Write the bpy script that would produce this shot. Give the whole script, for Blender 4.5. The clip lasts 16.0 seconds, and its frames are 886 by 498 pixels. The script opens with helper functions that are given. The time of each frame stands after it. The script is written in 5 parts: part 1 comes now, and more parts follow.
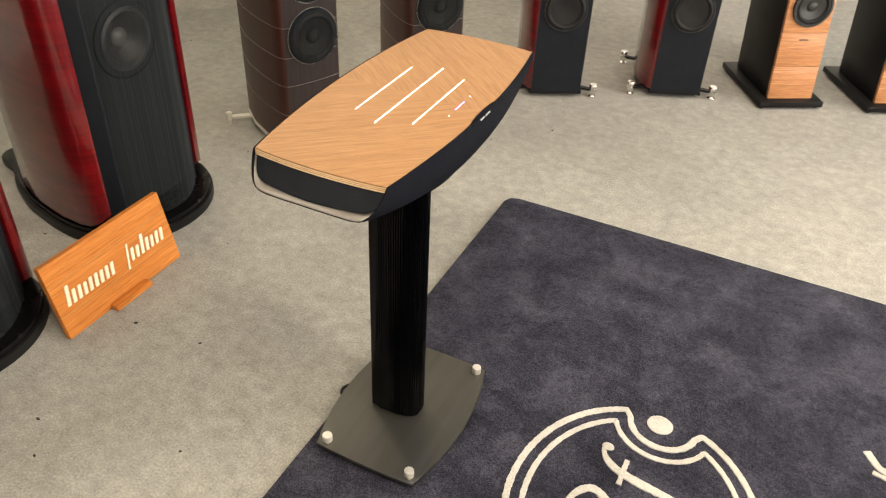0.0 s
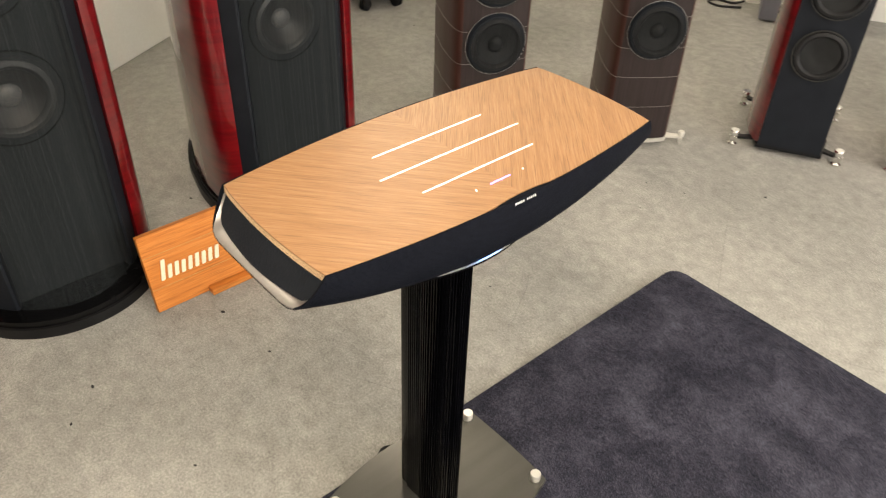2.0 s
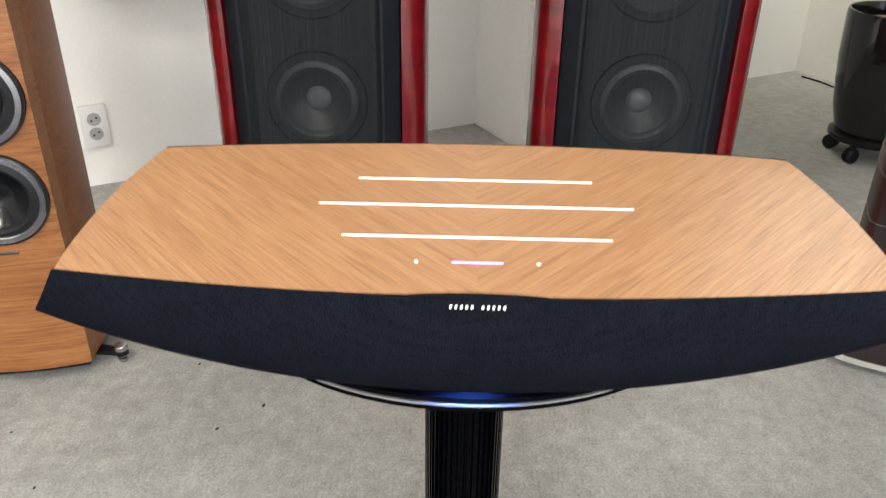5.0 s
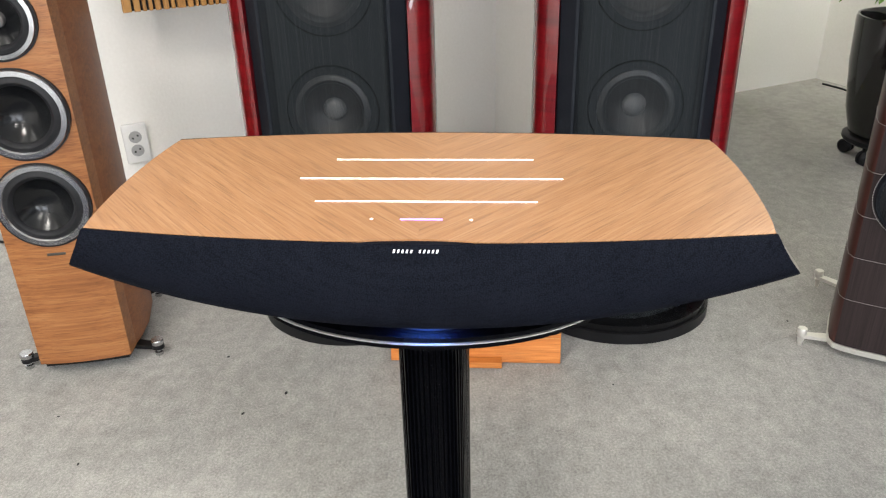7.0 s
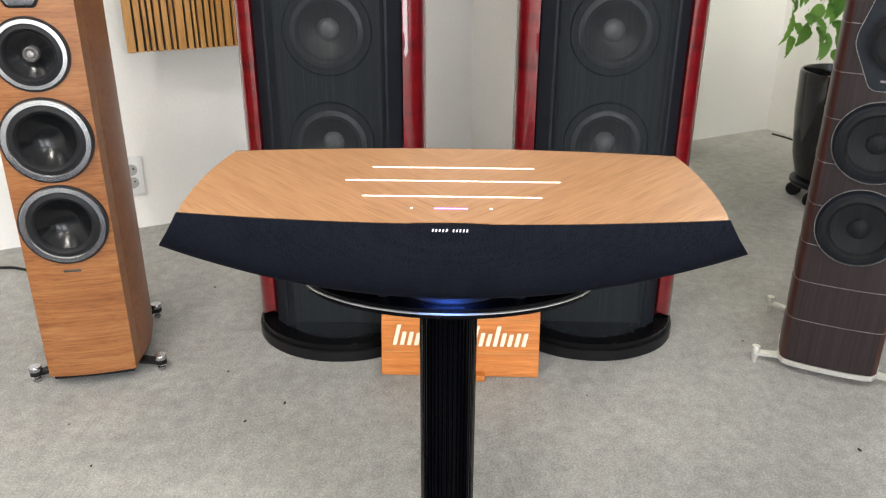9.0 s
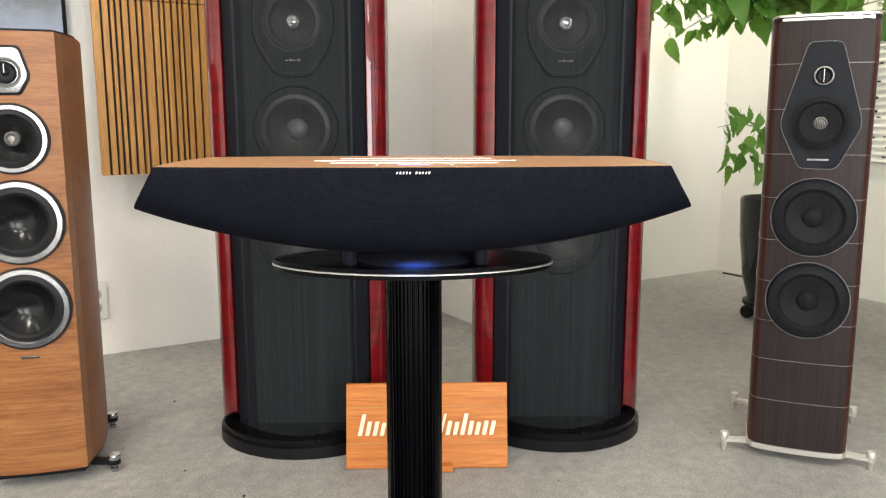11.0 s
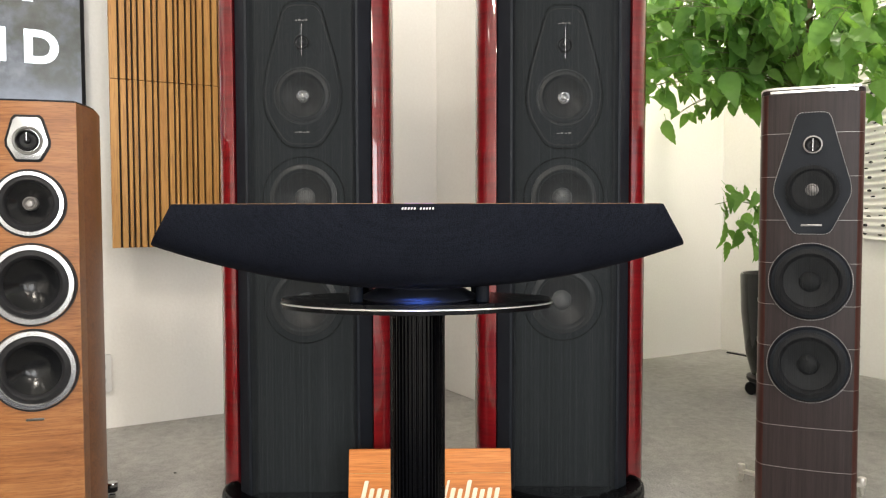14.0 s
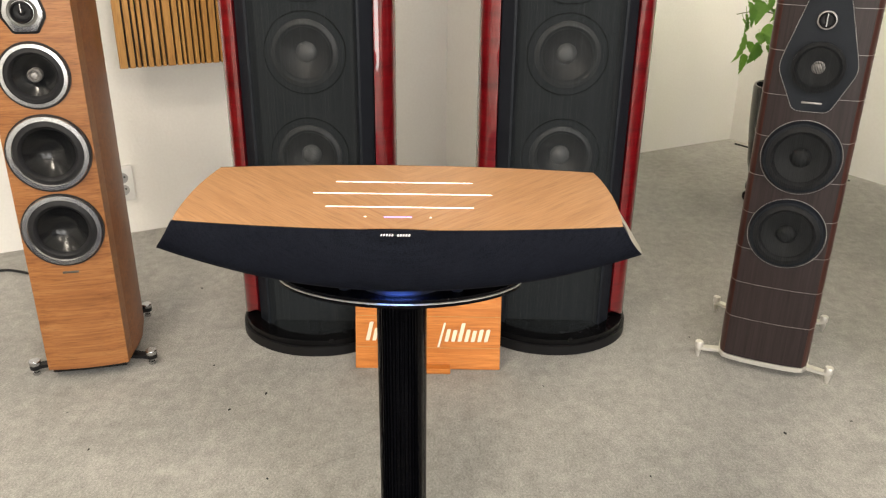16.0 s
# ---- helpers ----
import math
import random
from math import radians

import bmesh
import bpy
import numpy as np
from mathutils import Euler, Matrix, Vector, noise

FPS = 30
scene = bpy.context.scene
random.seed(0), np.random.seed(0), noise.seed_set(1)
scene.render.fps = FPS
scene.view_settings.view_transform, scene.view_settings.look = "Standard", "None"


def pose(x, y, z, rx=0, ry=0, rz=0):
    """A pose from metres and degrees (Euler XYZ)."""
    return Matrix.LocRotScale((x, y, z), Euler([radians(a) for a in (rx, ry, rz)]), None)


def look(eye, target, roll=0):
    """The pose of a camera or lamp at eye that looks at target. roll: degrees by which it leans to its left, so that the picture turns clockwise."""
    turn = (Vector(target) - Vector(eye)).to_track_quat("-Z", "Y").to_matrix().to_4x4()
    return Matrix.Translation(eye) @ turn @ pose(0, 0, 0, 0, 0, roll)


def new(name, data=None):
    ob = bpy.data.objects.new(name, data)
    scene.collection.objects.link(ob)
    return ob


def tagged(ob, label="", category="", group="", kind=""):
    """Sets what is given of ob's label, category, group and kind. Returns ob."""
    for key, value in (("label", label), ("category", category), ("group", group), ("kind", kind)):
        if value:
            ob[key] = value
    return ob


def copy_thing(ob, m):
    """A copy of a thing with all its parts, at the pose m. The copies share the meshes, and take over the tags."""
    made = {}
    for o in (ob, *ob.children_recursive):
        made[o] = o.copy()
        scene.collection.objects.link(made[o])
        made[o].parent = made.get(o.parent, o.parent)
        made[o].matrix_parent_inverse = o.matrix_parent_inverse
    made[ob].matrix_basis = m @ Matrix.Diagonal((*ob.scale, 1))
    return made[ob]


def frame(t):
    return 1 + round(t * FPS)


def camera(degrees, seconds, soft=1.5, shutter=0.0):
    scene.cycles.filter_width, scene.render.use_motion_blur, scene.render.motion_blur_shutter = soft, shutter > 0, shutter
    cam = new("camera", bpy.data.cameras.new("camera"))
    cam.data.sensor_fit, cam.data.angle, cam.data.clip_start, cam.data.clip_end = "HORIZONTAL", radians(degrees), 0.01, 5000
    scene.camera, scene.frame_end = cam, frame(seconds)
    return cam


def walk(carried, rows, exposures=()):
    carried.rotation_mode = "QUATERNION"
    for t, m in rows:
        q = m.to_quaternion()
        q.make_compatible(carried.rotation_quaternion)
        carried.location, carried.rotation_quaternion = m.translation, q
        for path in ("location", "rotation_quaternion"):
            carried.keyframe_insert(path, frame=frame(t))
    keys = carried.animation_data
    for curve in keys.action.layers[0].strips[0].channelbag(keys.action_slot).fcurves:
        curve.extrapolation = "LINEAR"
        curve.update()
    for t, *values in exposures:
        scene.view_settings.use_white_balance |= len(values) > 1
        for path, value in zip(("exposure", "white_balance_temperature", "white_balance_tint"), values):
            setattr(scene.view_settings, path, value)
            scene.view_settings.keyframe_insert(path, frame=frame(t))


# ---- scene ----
cam = camera(58.7, 16.0, soft=1.2, shutter=0.35)
PATH = [
    (0, (0.082, 0.094, 1.456), (-0.591, 1.558, 0.271), 2.7),
    (0.5, (0.108, 0.174, 1.455), (-0.664, 1.566, 0.243), 2.8),
    (1, (0.189, 0.282, 1.474), (-0.741, 1.548, 0.237), 2.1),
    (1.5, (0.231, 0.397, 1.461), (-0.839, 1.562, 0.238), 1.5),
    (2, (0.191, 0.592, 1.417), (-0.984, 1.648, 0.19), 2.1),
    (2.5, (0.159, 0.759, 1.366), (-1.164, 1.624, 0.141), 3.0),
    (3, (0.173, 0.895, 1.31), (-1.405, 1.502, 0.241), 3.5),
    (3.5, (0.182, 1.017, 1.255), (-1.545, 1.347, 0.303), 2.8),
    (4, (0.143, 1.111, 1.208), (-1.626, 1.323, 0.298), 2.2),
    (4.5, (0.081, 1.191, 1.157), (-1.7, 1.27, 0.25), 1.9),
    (5, (0.065, 1.234, 1.115), (-1.699, 1.199, 0.173), 0.8),
    (5.2, (0.075, 1.246, 1.097), (-1.683, 1.182, 0.146), 0.4),
    (7.3, (0.234, 1.319, 1.128), (-1.55, 1.177, 0.236), -1.6),
    (7.5, (0.261, 1.305, 1.126), (-1.53, 1.18, 0.244), -1.6),
    (8, (0.282, 1.3, 1.139), (-1.506, 1.176, 0.252), -2.3),
    (8.5, (0.324, 1.279, 1.135), (-1.476, 1.179, 0.27), -1.2),
    (9, (0.385, 1.261, 1.139), (-1.454, 1.214, 0.355), 0.3),
    (9.2, (0.412, 1.255, 1.14), (-1.441, 1.224, 0.386), 0.6),
    (11.3, (0.504, 1.264, 0.855), (-1.48, 1.303, 0.6075), -0.3),
    (11.5, (0.504, 1.26, 0.838), (-1.485, 1.295, 0.6365), -0.4),
    (12, (0.532, 1.263, 0.809), (-1.463, 1.295, 0.6855), -0.5),
    (12.5, (0.544, 1.257, 0.821), (-1.453, 1.3, 0.7205), 0.0),
    (13, (0.549, 1.257, 0.818), (-1.449, 1.301, 0.7315), 0.1),
    (13.5, (0.549, 1.256, 0.824), (-1.448, 1.299, 0.7415), 0.0),
    (14, (0.55, 1.263, 0.83), (-1.447, 1.296, 0.7355), -0.1),
    (14.5, (0.524, 1.263, 0.891), (-1.464, 1.301, 0.6815), -0.3),
    (15, (0.499, 1.268, 1), (-1.448, 1.284, 0.546), -0.0),
    (15.5, (0.498, 1.294, 1.119), (-1.385, 1.294, 0.445), 0.5),
    (16, (0.56, 1.318, 1.209), (-1.285, 1.303, 0.437), 0.7),
]
# the phone's automatic exposure and white balance along the way: seconds, stops, kelvin, tint
EXPOSURES = [(0, 0.12, 7250, 10), (1.5, 0.14, 7150, 10), (2.5, 0.12, 7000, 10), (3.5, 0.05, 6750, 10), (4.5, 0.06, 6350, 10), (5.2, 0.1, 6000, 10),
             (7.3, 0.14, 5950, 10), (8.5, 0.14, 5950, 10), (9.2, 0.12, 6000, 10), (11.3, 0.1, 6350, 10), (13.5, 0.1, 6380, 10), (15, 0.06, 6600, 10), (16, 0.05, 6750, 10)]
walk(cam, [(t, look(eye, target, roll)) for t, eye, target, roll in PATH], EXPOSURES)

# ---- world, lamps, exposure ----
world = bpy.data.worlds.new("sky")
scene.world = world
world.use_nodes = True
wn = world.node_tree
sky = wn.nodes.new("ShaderNodeTexSky")
sky.sky_type, sky.sun_disc, sky.sun_elevation, sky.sun_rotation = "NISHITA", False, radians(40), radians(60)
wn.links.new(sky.outputs[0], wn.nodes["Background"].inputs[0])
wn.nodes["Background"].inputs[1].default_value = 0.1

# the room's own frame: v runs away from the panelled wall, s along it
ROOM = pose(-2.45, 0.0, 0.0, 0, 0, 29.2)
V_END, S_LOW, S_HIGH, CEIL = 6.6, -3.6, 3.45, 2.9


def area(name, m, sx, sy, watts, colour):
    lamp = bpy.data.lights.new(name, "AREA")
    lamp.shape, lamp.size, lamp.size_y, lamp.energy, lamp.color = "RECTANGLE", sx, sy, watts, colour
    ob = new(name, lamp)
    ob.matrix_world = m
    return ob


# no ceiling light is in view: places and watts of these fills are guessed
CEILING_FILLS = [(0.9, 2.85, 46), (0.5, 0.95, 8), (1.7, -2.2, 4), (2.6, -1.2, 46), (4.2, -0.1, 38), (4.0, -1.6, 36), (5.6, -2.6, 20), (6.0, 0.6, 8)]
for v, s, watts in CEILING_FILLS:
    area("ceiling_fill", ROOM @ pose(v, s, CEIL - 0.075), 0.6, 0.2, watts, (1.0, 0.9, 0.76))
# fill from guessed windows behind the camera, watts set by brightness
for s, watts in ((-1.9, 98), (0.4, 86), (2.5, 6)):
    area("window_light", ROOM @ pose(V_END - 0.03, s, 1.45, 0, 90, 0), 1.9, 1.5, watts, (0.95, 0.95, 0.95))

area("blue_status_lamp", pose(-0.527, 1.249, 0, 0, 0, 90) @ pose(0, -0.094, 0.7275, -14, 0, 0), 0.03, 0.008, 0.3, (0.09, 0.24, 1.0))


# ---- materials ----
def nodes_of(name):
    m = bpy.data.materials.new(name)
    m.use_nodes = True
    t = m.node_tree
    return m, t, t.nodes["Principled BSDF"]


def math_node(t, op, a, b=None):
    n = t.nodes.new("ShaderNodeMath")
    n.operation = op
    for i, val in enumerate((a, b)):
        if val is None:
            continue
        if isinstance(val, (int, float)):
            n.inputs[i].default_value = val
        else:
            t.links.new(val, n.inputs[i])
    return n.outputs[0]


def noise_node(t, vec, scale, detail=4, rough=0.55, twist=0.0):
    n = t.nodes.new("ShaderNodeTexNoise")
    n.inputs["Distortion"].default_value = twist
    n.inputs["Scale"].default_value, n.inputs["Detail"].default_value, n.inputs["Roughness"].default_value = scale, detail, rough
    if vec is not None:
        t.links.new(vec, n.inputs["Vector"])
    return n.outputs["Fac"]


def ramp(t, fac, stops):
    n = t.nodes.new("ShaderNodeValToRGB")
    els = n.color_ramp.elements
    while len(els) < len(stops):
        els.new(0.5)
    for e, (p, c) in zip(els, stops):
        e.position, e.color = p, (*c, 1)
    t.links.new(fac, n.inputs[0])
    return n.outputs[0]


def object_coords(t, scale=(1, 1, 1)):
    c = t.nodes.new("ShaderNodeTexCoord")
    mp = t.nodes.new("ShaderNodeMapping")
    mp.inputs["Scale"].default_value = scale
    t.links.new(c.outputs["Object"], mp.inputs["Vector"])
    return mp.outputs[0]


def bump(t, b, height, strength, distance):
    n = t.nodes.new("ShaderNodeBump")
    n.inputs["Strength"].default_value, n.inputs["Distance"].default_value = strength, distance
    t.links.new(height, n.inputs["Height"])
    t.links.new(n.outputs[0], b.inputs["Normal"])


def mix_colour(t, fac, a, b, kind="MIX"):
    n = t.nodes.new("ShaderNodeMix")
    n.data_type, n.blend_type = "RGBA", kind
    for sock, val in ((n.inputs[0], fac), (n.inputs[6], a), (n.inputs[7], b)):
        if isinstance(val, (int, float)):
            sock.default_value = val
        elif isinstance(val, tuple):
            sock.default_value = (*val, 1)
        else:
            t.links.new(val, sock)
    return n.outputs[2]


def plain(name, a, b, rough=0.5, metal=0.0, scale=8.0, fine=120.0, depth=0.0, stretch=(1, 1, 1), coat=0.0, rough_var=0.08, spec=0.5):
    """A surface with slow colour drift, fine grain and gloss that varies a little."""
    m, t, p = nodes_of(name)
    v = object_coords(t, stretch)
    slow, quick = noise_node(t, v, scale, 5), noise_node(t, v, fine, 3)
    f = math_node(t, "ADD", math_node(t, "MULTIPLY", slow, 0.6), math_node(t, "MULTIPLY", quick, 0.4))
    t.links.new(ramp(t, f, [(0.3, a), (0.7, b)]), p.inputs["Base Color"])
    t.links.new(math_node(t, "ADD", math_node(t, "MULTIPLY", slow, rough_var * 2), rough - rough_var), p.inputs["Roughness"])
    p.inputs["Metallic"].default_value = metal
    p.inputs["Coat Weight"].default_value = coat
    p.inputs["Specular IOR Level"].default_value = spec
    p.inputs["Coat Roughness"].default_value = 0.04
    if depth:
        bump(t, p, quick, 0.6, depth)
    return m


def wood(name, dark, mid, light, along="x", chevron=0.0, rough=0.38, fine=1.0, spec=0.5, pores=0.45):
    """Veneer: long fibres, broad figure and short dark pores. chevron: the angle of a book-matched V about x = 0."""
    m, t, p = nodes_of(name)
    c = t.nodes.new("ShaderNodeTexCoord")
    sep = t.nodes.new("ShaderNodeSeparateXYZ")
    t.links.new(c.outputs["Object"], sep.inputs[0])
    x, y, z = sep.outputs
    if chevron:
        a = math_node(t, "ABSOLUTE", x)
        ca, sa = math.cos(radians(chevron)), math.sin(radians(chevron))
        run = math_node(t, "ADD", math_node(t, "MULTIPLY", a, ca), math_node(t, "MULTIPLY", y, sa))
        cross = math_node(t, "SUBTRACT", math_node(t, "MULTIPLY", y, ca), math_node(t, "MULTIPLY", a, sa))
        side = math_node(t, "MULTIPLY", math_node(t, "SIGN", x), 0.013)
        cross = math_node(t, "ADD", cross, side)
        deep = z
    else:
        run, cross, deep = {"x": (x, z, y), "z": (z, x, y)}[along]
    comb = t.nodes.new("ShaderNodeCombineXYZ")
    for i, (s, k) in enumerate(((run, 0.55), (cross, 14.0), (deep, 9.0))):
        t.links.new(math_node(t, "MULTIPLY", s, k * fine), comb.inputs[i])
    v = comb.outputs[0]
    broad, fibre = noise_node(t, v, 1.6, 4, 0.5), noise_node(t, v, 9.0, 6, 0.65)
    comb2 = t.nodes.new("ShaderNodeCombineXYZ")
    for i, (s, k) in enumerate(((run, 14.0), (cross, 560.0), (deep, 300.0))):
        t.links.new(math_node(t, "MULTIPLY", s, k), comb2.inputs[i])
    pore = noise_node(t, comb2.outputs[0], 1.0, 2, 0.5)
    f = math_node(t, "ADD", math_node(t, "MULTIPLY", broad, 0.33), math_node(t, "MULTIPLY", fibre, 0.67))
    col = ramp(t, f, [(0.34, dark), (0.5, mid), (0.66, light)])
    pf = ramp(t, pore, [(0.52, (0, 0, 0)), (0.68, (1, 1, 1))])
    pm = t.nodes.new("ShaderNodeRGBToBW")
    t.links.new(pf, pm.inputs[0])
    col = mix_colour(t, math_node(t, "MULTIPLY", pm.outputs[0], pores), col, tuple(q * 0.45 for q in dark))
    t.links.new(col, p.inputs["Base Color"])
    t.links.new(math_node(t, "ADD", math_node(t, "MULTIPLY", fibre, 0.14), rough - 0.07), p.inputs["Roughness"])
    p.inputs["Specular IOR Level"].default_value = spec
    bump(t, p, math_node(t, "SUBTRACT", fibre, pm.outputs[0]), 0.12, 0.0006)
    return m


def glow(name, colour, strength):
    m, t, p = nodes_of(name)
    p.inputs["Base Color"].default_value = (*colour, 1)
    p.inputs["Emission Color"].default_value = (*colour, 1)
    p.inputs["Emission Strength"].default_value = strength
    return m


def carpet_material():
    m, t, p = nodes_of("grey_carpet")
    v = t.nodes.new("ShaderNodeNewGeometry").outputs["Position"]
    big, spot, pile = noise_node(t, v, 1.1, 5, 0.6), noise_node(t, v, 28, 4, 0.6), noise_node(t, v, 175, 5, 0.85)
    vor = t.nodes.new("ShaderNodeTexVoronoi")
    vor.inputs["Scale"].default_value = 260
    t.links.new(v, vor.inputs["Vector"])
    patch = noise_node(t, v, 9.0, 5, 0.68, 0.6)
    f = math_node(t, "ADD", math_node(t, "ADD", math_node(t, "MULTIPLY", big, 0.14), math_node(t, "MULTIPLY", patch, 0.12)), math_node(t, "ADD", math_node(t, "MULTIPLY", spot, 0.19), math_node(t, "MULTIPLY", pile, 0.58)))
    col = ramp(t, f, [(0.34, (0.095, 0.0925, 0.085)), (0.5, (0.262, 0.255, 0.236)), (0.66, (0.475, 0.462, 0.428))])
    t.links.new(col, p.inputs["Base Color"])
    p.inputs["Roughness"].default_value = 0.95
    p.inputs["Sheen Weight"].default_value = 0.15
    bump(t, p, math_node(t, "ADD", pile, vor.outputs["Distance"]), 0.12, 0.001)
    return m


def rug_material(name, a, b, c):
    m, t, p = nodes_of(name)
    v = object_coords(t)
    big, spot, pile = noise_node(t, v, 6.5, 6, 0.64, 0.5), noise_node(t, v, 45, 4, 0.6), noise_node(t, v, 300, 3, 0.75)
    f = math_node(t, "ADD", math_node(t, "MULTIPLY", big, 0.36), math_node(t, "ADD", math_node(t, "MULTIPLY", spot, 0.14), math_node(t, "MULTIPLY", pile, 0.5)))
    t.links.new(ramp(t, f, [(0.41, a), (0.5, b), (0.6, c)]), p.inputs["Base Color"])
    p.inputs["Roughness"].default_value = 0.9
    p.inputs["Specular IOR Level"].default_value = 0.08
    p.inputs["Sheen Weight"].default_value = 0.07
    p.inputs["Sheen Tint"].default_value = (0.7, 0.72, 1.0, 1)
    bump(t, p, math_node(t, "ADD", math_node(t, "MULTIPLY", spot, 1.5), pile), 0.9, 0.004)
    return m


def fabric_material():
    m, t, p = nodes_of("black_speaker_cloth")
    v = object_coords(t)
    weave = t.nodes.new("ShaderNodeTexVoronoi")
    weave.inputs["Scale"].default_value = 680
    weave.inputs["Randomness"].default_value = 0.7
    t.links.new(v, weave.inputs["Vector"])
    n = noise_node(t, v, 30, 3)
    cell = math_node(t, "MULTIPLY", weave.outputs["Distance"], 0.75)
    f = math_node(t, "ADD", math_node(t, "MULTIPLY", n, 0.25), cell)
    t.links.new(ramp(t, f, [(0.2, (0.011, 0.0128, 0.0188)), (0.45, (0.0068, 0.0079, 0.0125)), (0.75, (0.0022, 0.0026, 0.0045))]), p.inputs["Base Color"])
    p.inputs["Roughness"].default_value = 0.75
    p.inputs["Specular IOR Level"].default_value = 0.05
    bump(t, p, weave.outputs["Distance"], 0.35, 0.0006)
    return m


def string_material(name, k):
    m, t, p = nodes_of(name)
    g = t.nodes.new("ShaderNodeNewGeometry")
    t.links.new(ramp(t, g.outputs["Random Per Island"], [(0.0, (0.02 * k, 0.0235 * k, 0.0265 * k)), (0.8, (0.031 * k, 0.0355 * k, 0.039 * k)), (0.92, (0.038 * k, 0.043 * k, 0.047 * k)), (1.0, (0.06 * k, 0.067 * k, 0.072 * k))]), p.inputs["Base Color"])
    p.inputs["Roughness"].default_value = 0.6
    p.inputs["Specular IOR Level"].default_value = 0.1
    return m


def leaf_material(joined=False):
    m, t, p = nodes_of("leaf_green")
    g = t.nodes.new("ShaderNodeNewGeometry") if joined else t.nodes.new("ShaderNodeObjectInfo")
    v = object_coords(t)
    f = math_node(t, "ADD", math_node(t, "MULTIPLY", g.outputs["Random Per Island" if joined else "Random"], 0.7), math_node(t, "MULTIPLY", noise_node(t, v, 25, 3), 0.3))
    t.links.new(ramp(t, f, [(0.1, (0.05, 0.135, 0.03)), (0.5, (0.11, 0.25, 0.055)), (0.9, (0.2, 0.36, 0.1))]), p.inputs["Base Color"])
    p.inputs["Roughness"].default_value = 0.52
    p.inputs["Specular IOR Level"].default_value = 0.35
    bump(t, p, noise_node(t, v, 60, 3), 0.4, 0.004)
    through_light = t.nodes.new("ShaderNodeBsdfTranslucent")
    through_light.inputs["Color"].default_value = (0.26, 0.5, 0.07, 1)
    both = t.nodes.new("ShaderNodeMixShader")
    both.inputs[0].default_value = 0.42
    t.links.new(p.outputs[0], both.inputs[1])
    t.links.new(through_light.outputs[0], both.inputs[2])
    t.links.new(both.outputs[0], t.nodes["Material Output"].inputs[0])
    return m


def red_material():
    m, t, p = nodes_of("red_lacquered_veneer")
    v = object_coords(t, (2.0, 2.0, 26.0))
    f = noise_node(t, v, 1.6, 6, 0.65)
    t.links.new(ramp(t, f, [(0.25, (0.055, 0.0009, 0.0026)), (0.5, (0.12, 0.0018, 0.0045)), (0.75, (0.175, 0.004, 0.007))]), p.inputs["Base Color"])
    p.inputs["Roughness"].default_value = 0.35
    p.inputs["Specular IOR Level"].default_value = 0.2
    p.inputs["Coat IOR"].default_value = 1.6
    p.inputs["Coat Weight"].default_value = 1.0
    p.inputs["Coat Roughness"].default_value = 0.015
    return m


def screen_material():
    m, t, p = nodes_of("lit_screen_picture")
    v = object_coords(t)
    f = noise_node(t, v, 5.5, 6, 0.62)
    col = ramp(t, f, [(0.38, (0.03, 0.045, 0.035)), (0.48, (0.13, 0.17, 0.14)), (0.58, (0.34, 0.4, 0.5)), (0.7, (0.85, 0.9, 1.0))])
    sep = t.nodes.new("ShaderNodeSeparateXYZ")
    t.links.new(v, sep.inputs[0])
    low = math_node(t, "MULTIPLY", math_node(t, "SUBTRACT", 0.15, sep.outputs[2]), 9.0)
    low.node.use_clamp = True
    col = mix_colour(t, low, col, (0.62, 0.72, 0.95))
    p.inputs["Base Color"].default_value = (0.01, 0.01, 0.01, 1)
    p.inputs["Roughness"].default_value = 0.25
    t.links.new(col, p.inputs["Emission Color"])
    p.inputs["Emission Strength"].default_value = 0.27
    return m


M_CARPET = carpet_material()
M_WALL = plain("white_wall_paint", (0.79, 0.775, 0.735), (0.87, 0.86, 0.825), 0.85, scale=1.2, fine=90, depth=0.0012)
M_CEIL = plain("ceiling_paint", (0.76, 0.75, 0.73), (0.82, 0.81, 0.79), 0.9, scale=2, fine=60)
M_RUG = rug_material("navy_rug_pile", (0.0065, 0.0066, 0.011), (0.0245, 0.0243, 0.0355), (0.068, 0.067, 0.09))
M_RUG_PALE = rug_material("cream_rug_pile", (0.4, 0.38, 0.34), (0.5, 0.48, 0.44), (0.6, 0.58, 0.53))
M_TOP = wood("walnut_chevron_veneer", (0.268, 0.129, 0.055), (0.352, 0.183, 0.083), (0.422, 0.24, 0.12), chevron=48, rough=0.4, fine=4.8, spec=0.34, pores=0.42)
M_WALNUT = wood("walnut_veneer", (0.172, 0.062, 0.019), (0.268, 0.108, 0.035), (0.342, 0.156, 0.057), rough=0.38, spec=0.35)
# the walnut again, toned down: shade on the cabinet sides is in its colour
M_WALNUTSHADED = wood("walnut_side_shaded", (0.15, 0.05, 0.016), (0.235, 0.087, 0.029), (0.305, 0.125, 0.046), rough=0.4, spec=0.35)
M_SIGN = wood("orange_walnut_board", (0.38, 0.118, 0.022), (0.52, 0.178, 0.037), (0.61, 0.24, 0.062), rough=0.4, fine=1.5, spec=0.25)
M_SLAT = wood("oak_slat", (0.34, 0.155, 0.037), (0.44, 0.22, 0.056), (0.52, 0.285, 0.083), along="z", rough=0.5)
M_CFRONT = wood("striped_walnut_front", (0.3, 0.115, 0.045), (0.46, 0.2, 0.085), (0.6, 0.3, 0.14), rough=0.4, fine=3.2)
M_CLOTH = fabric_material()
M_RED = red_material()
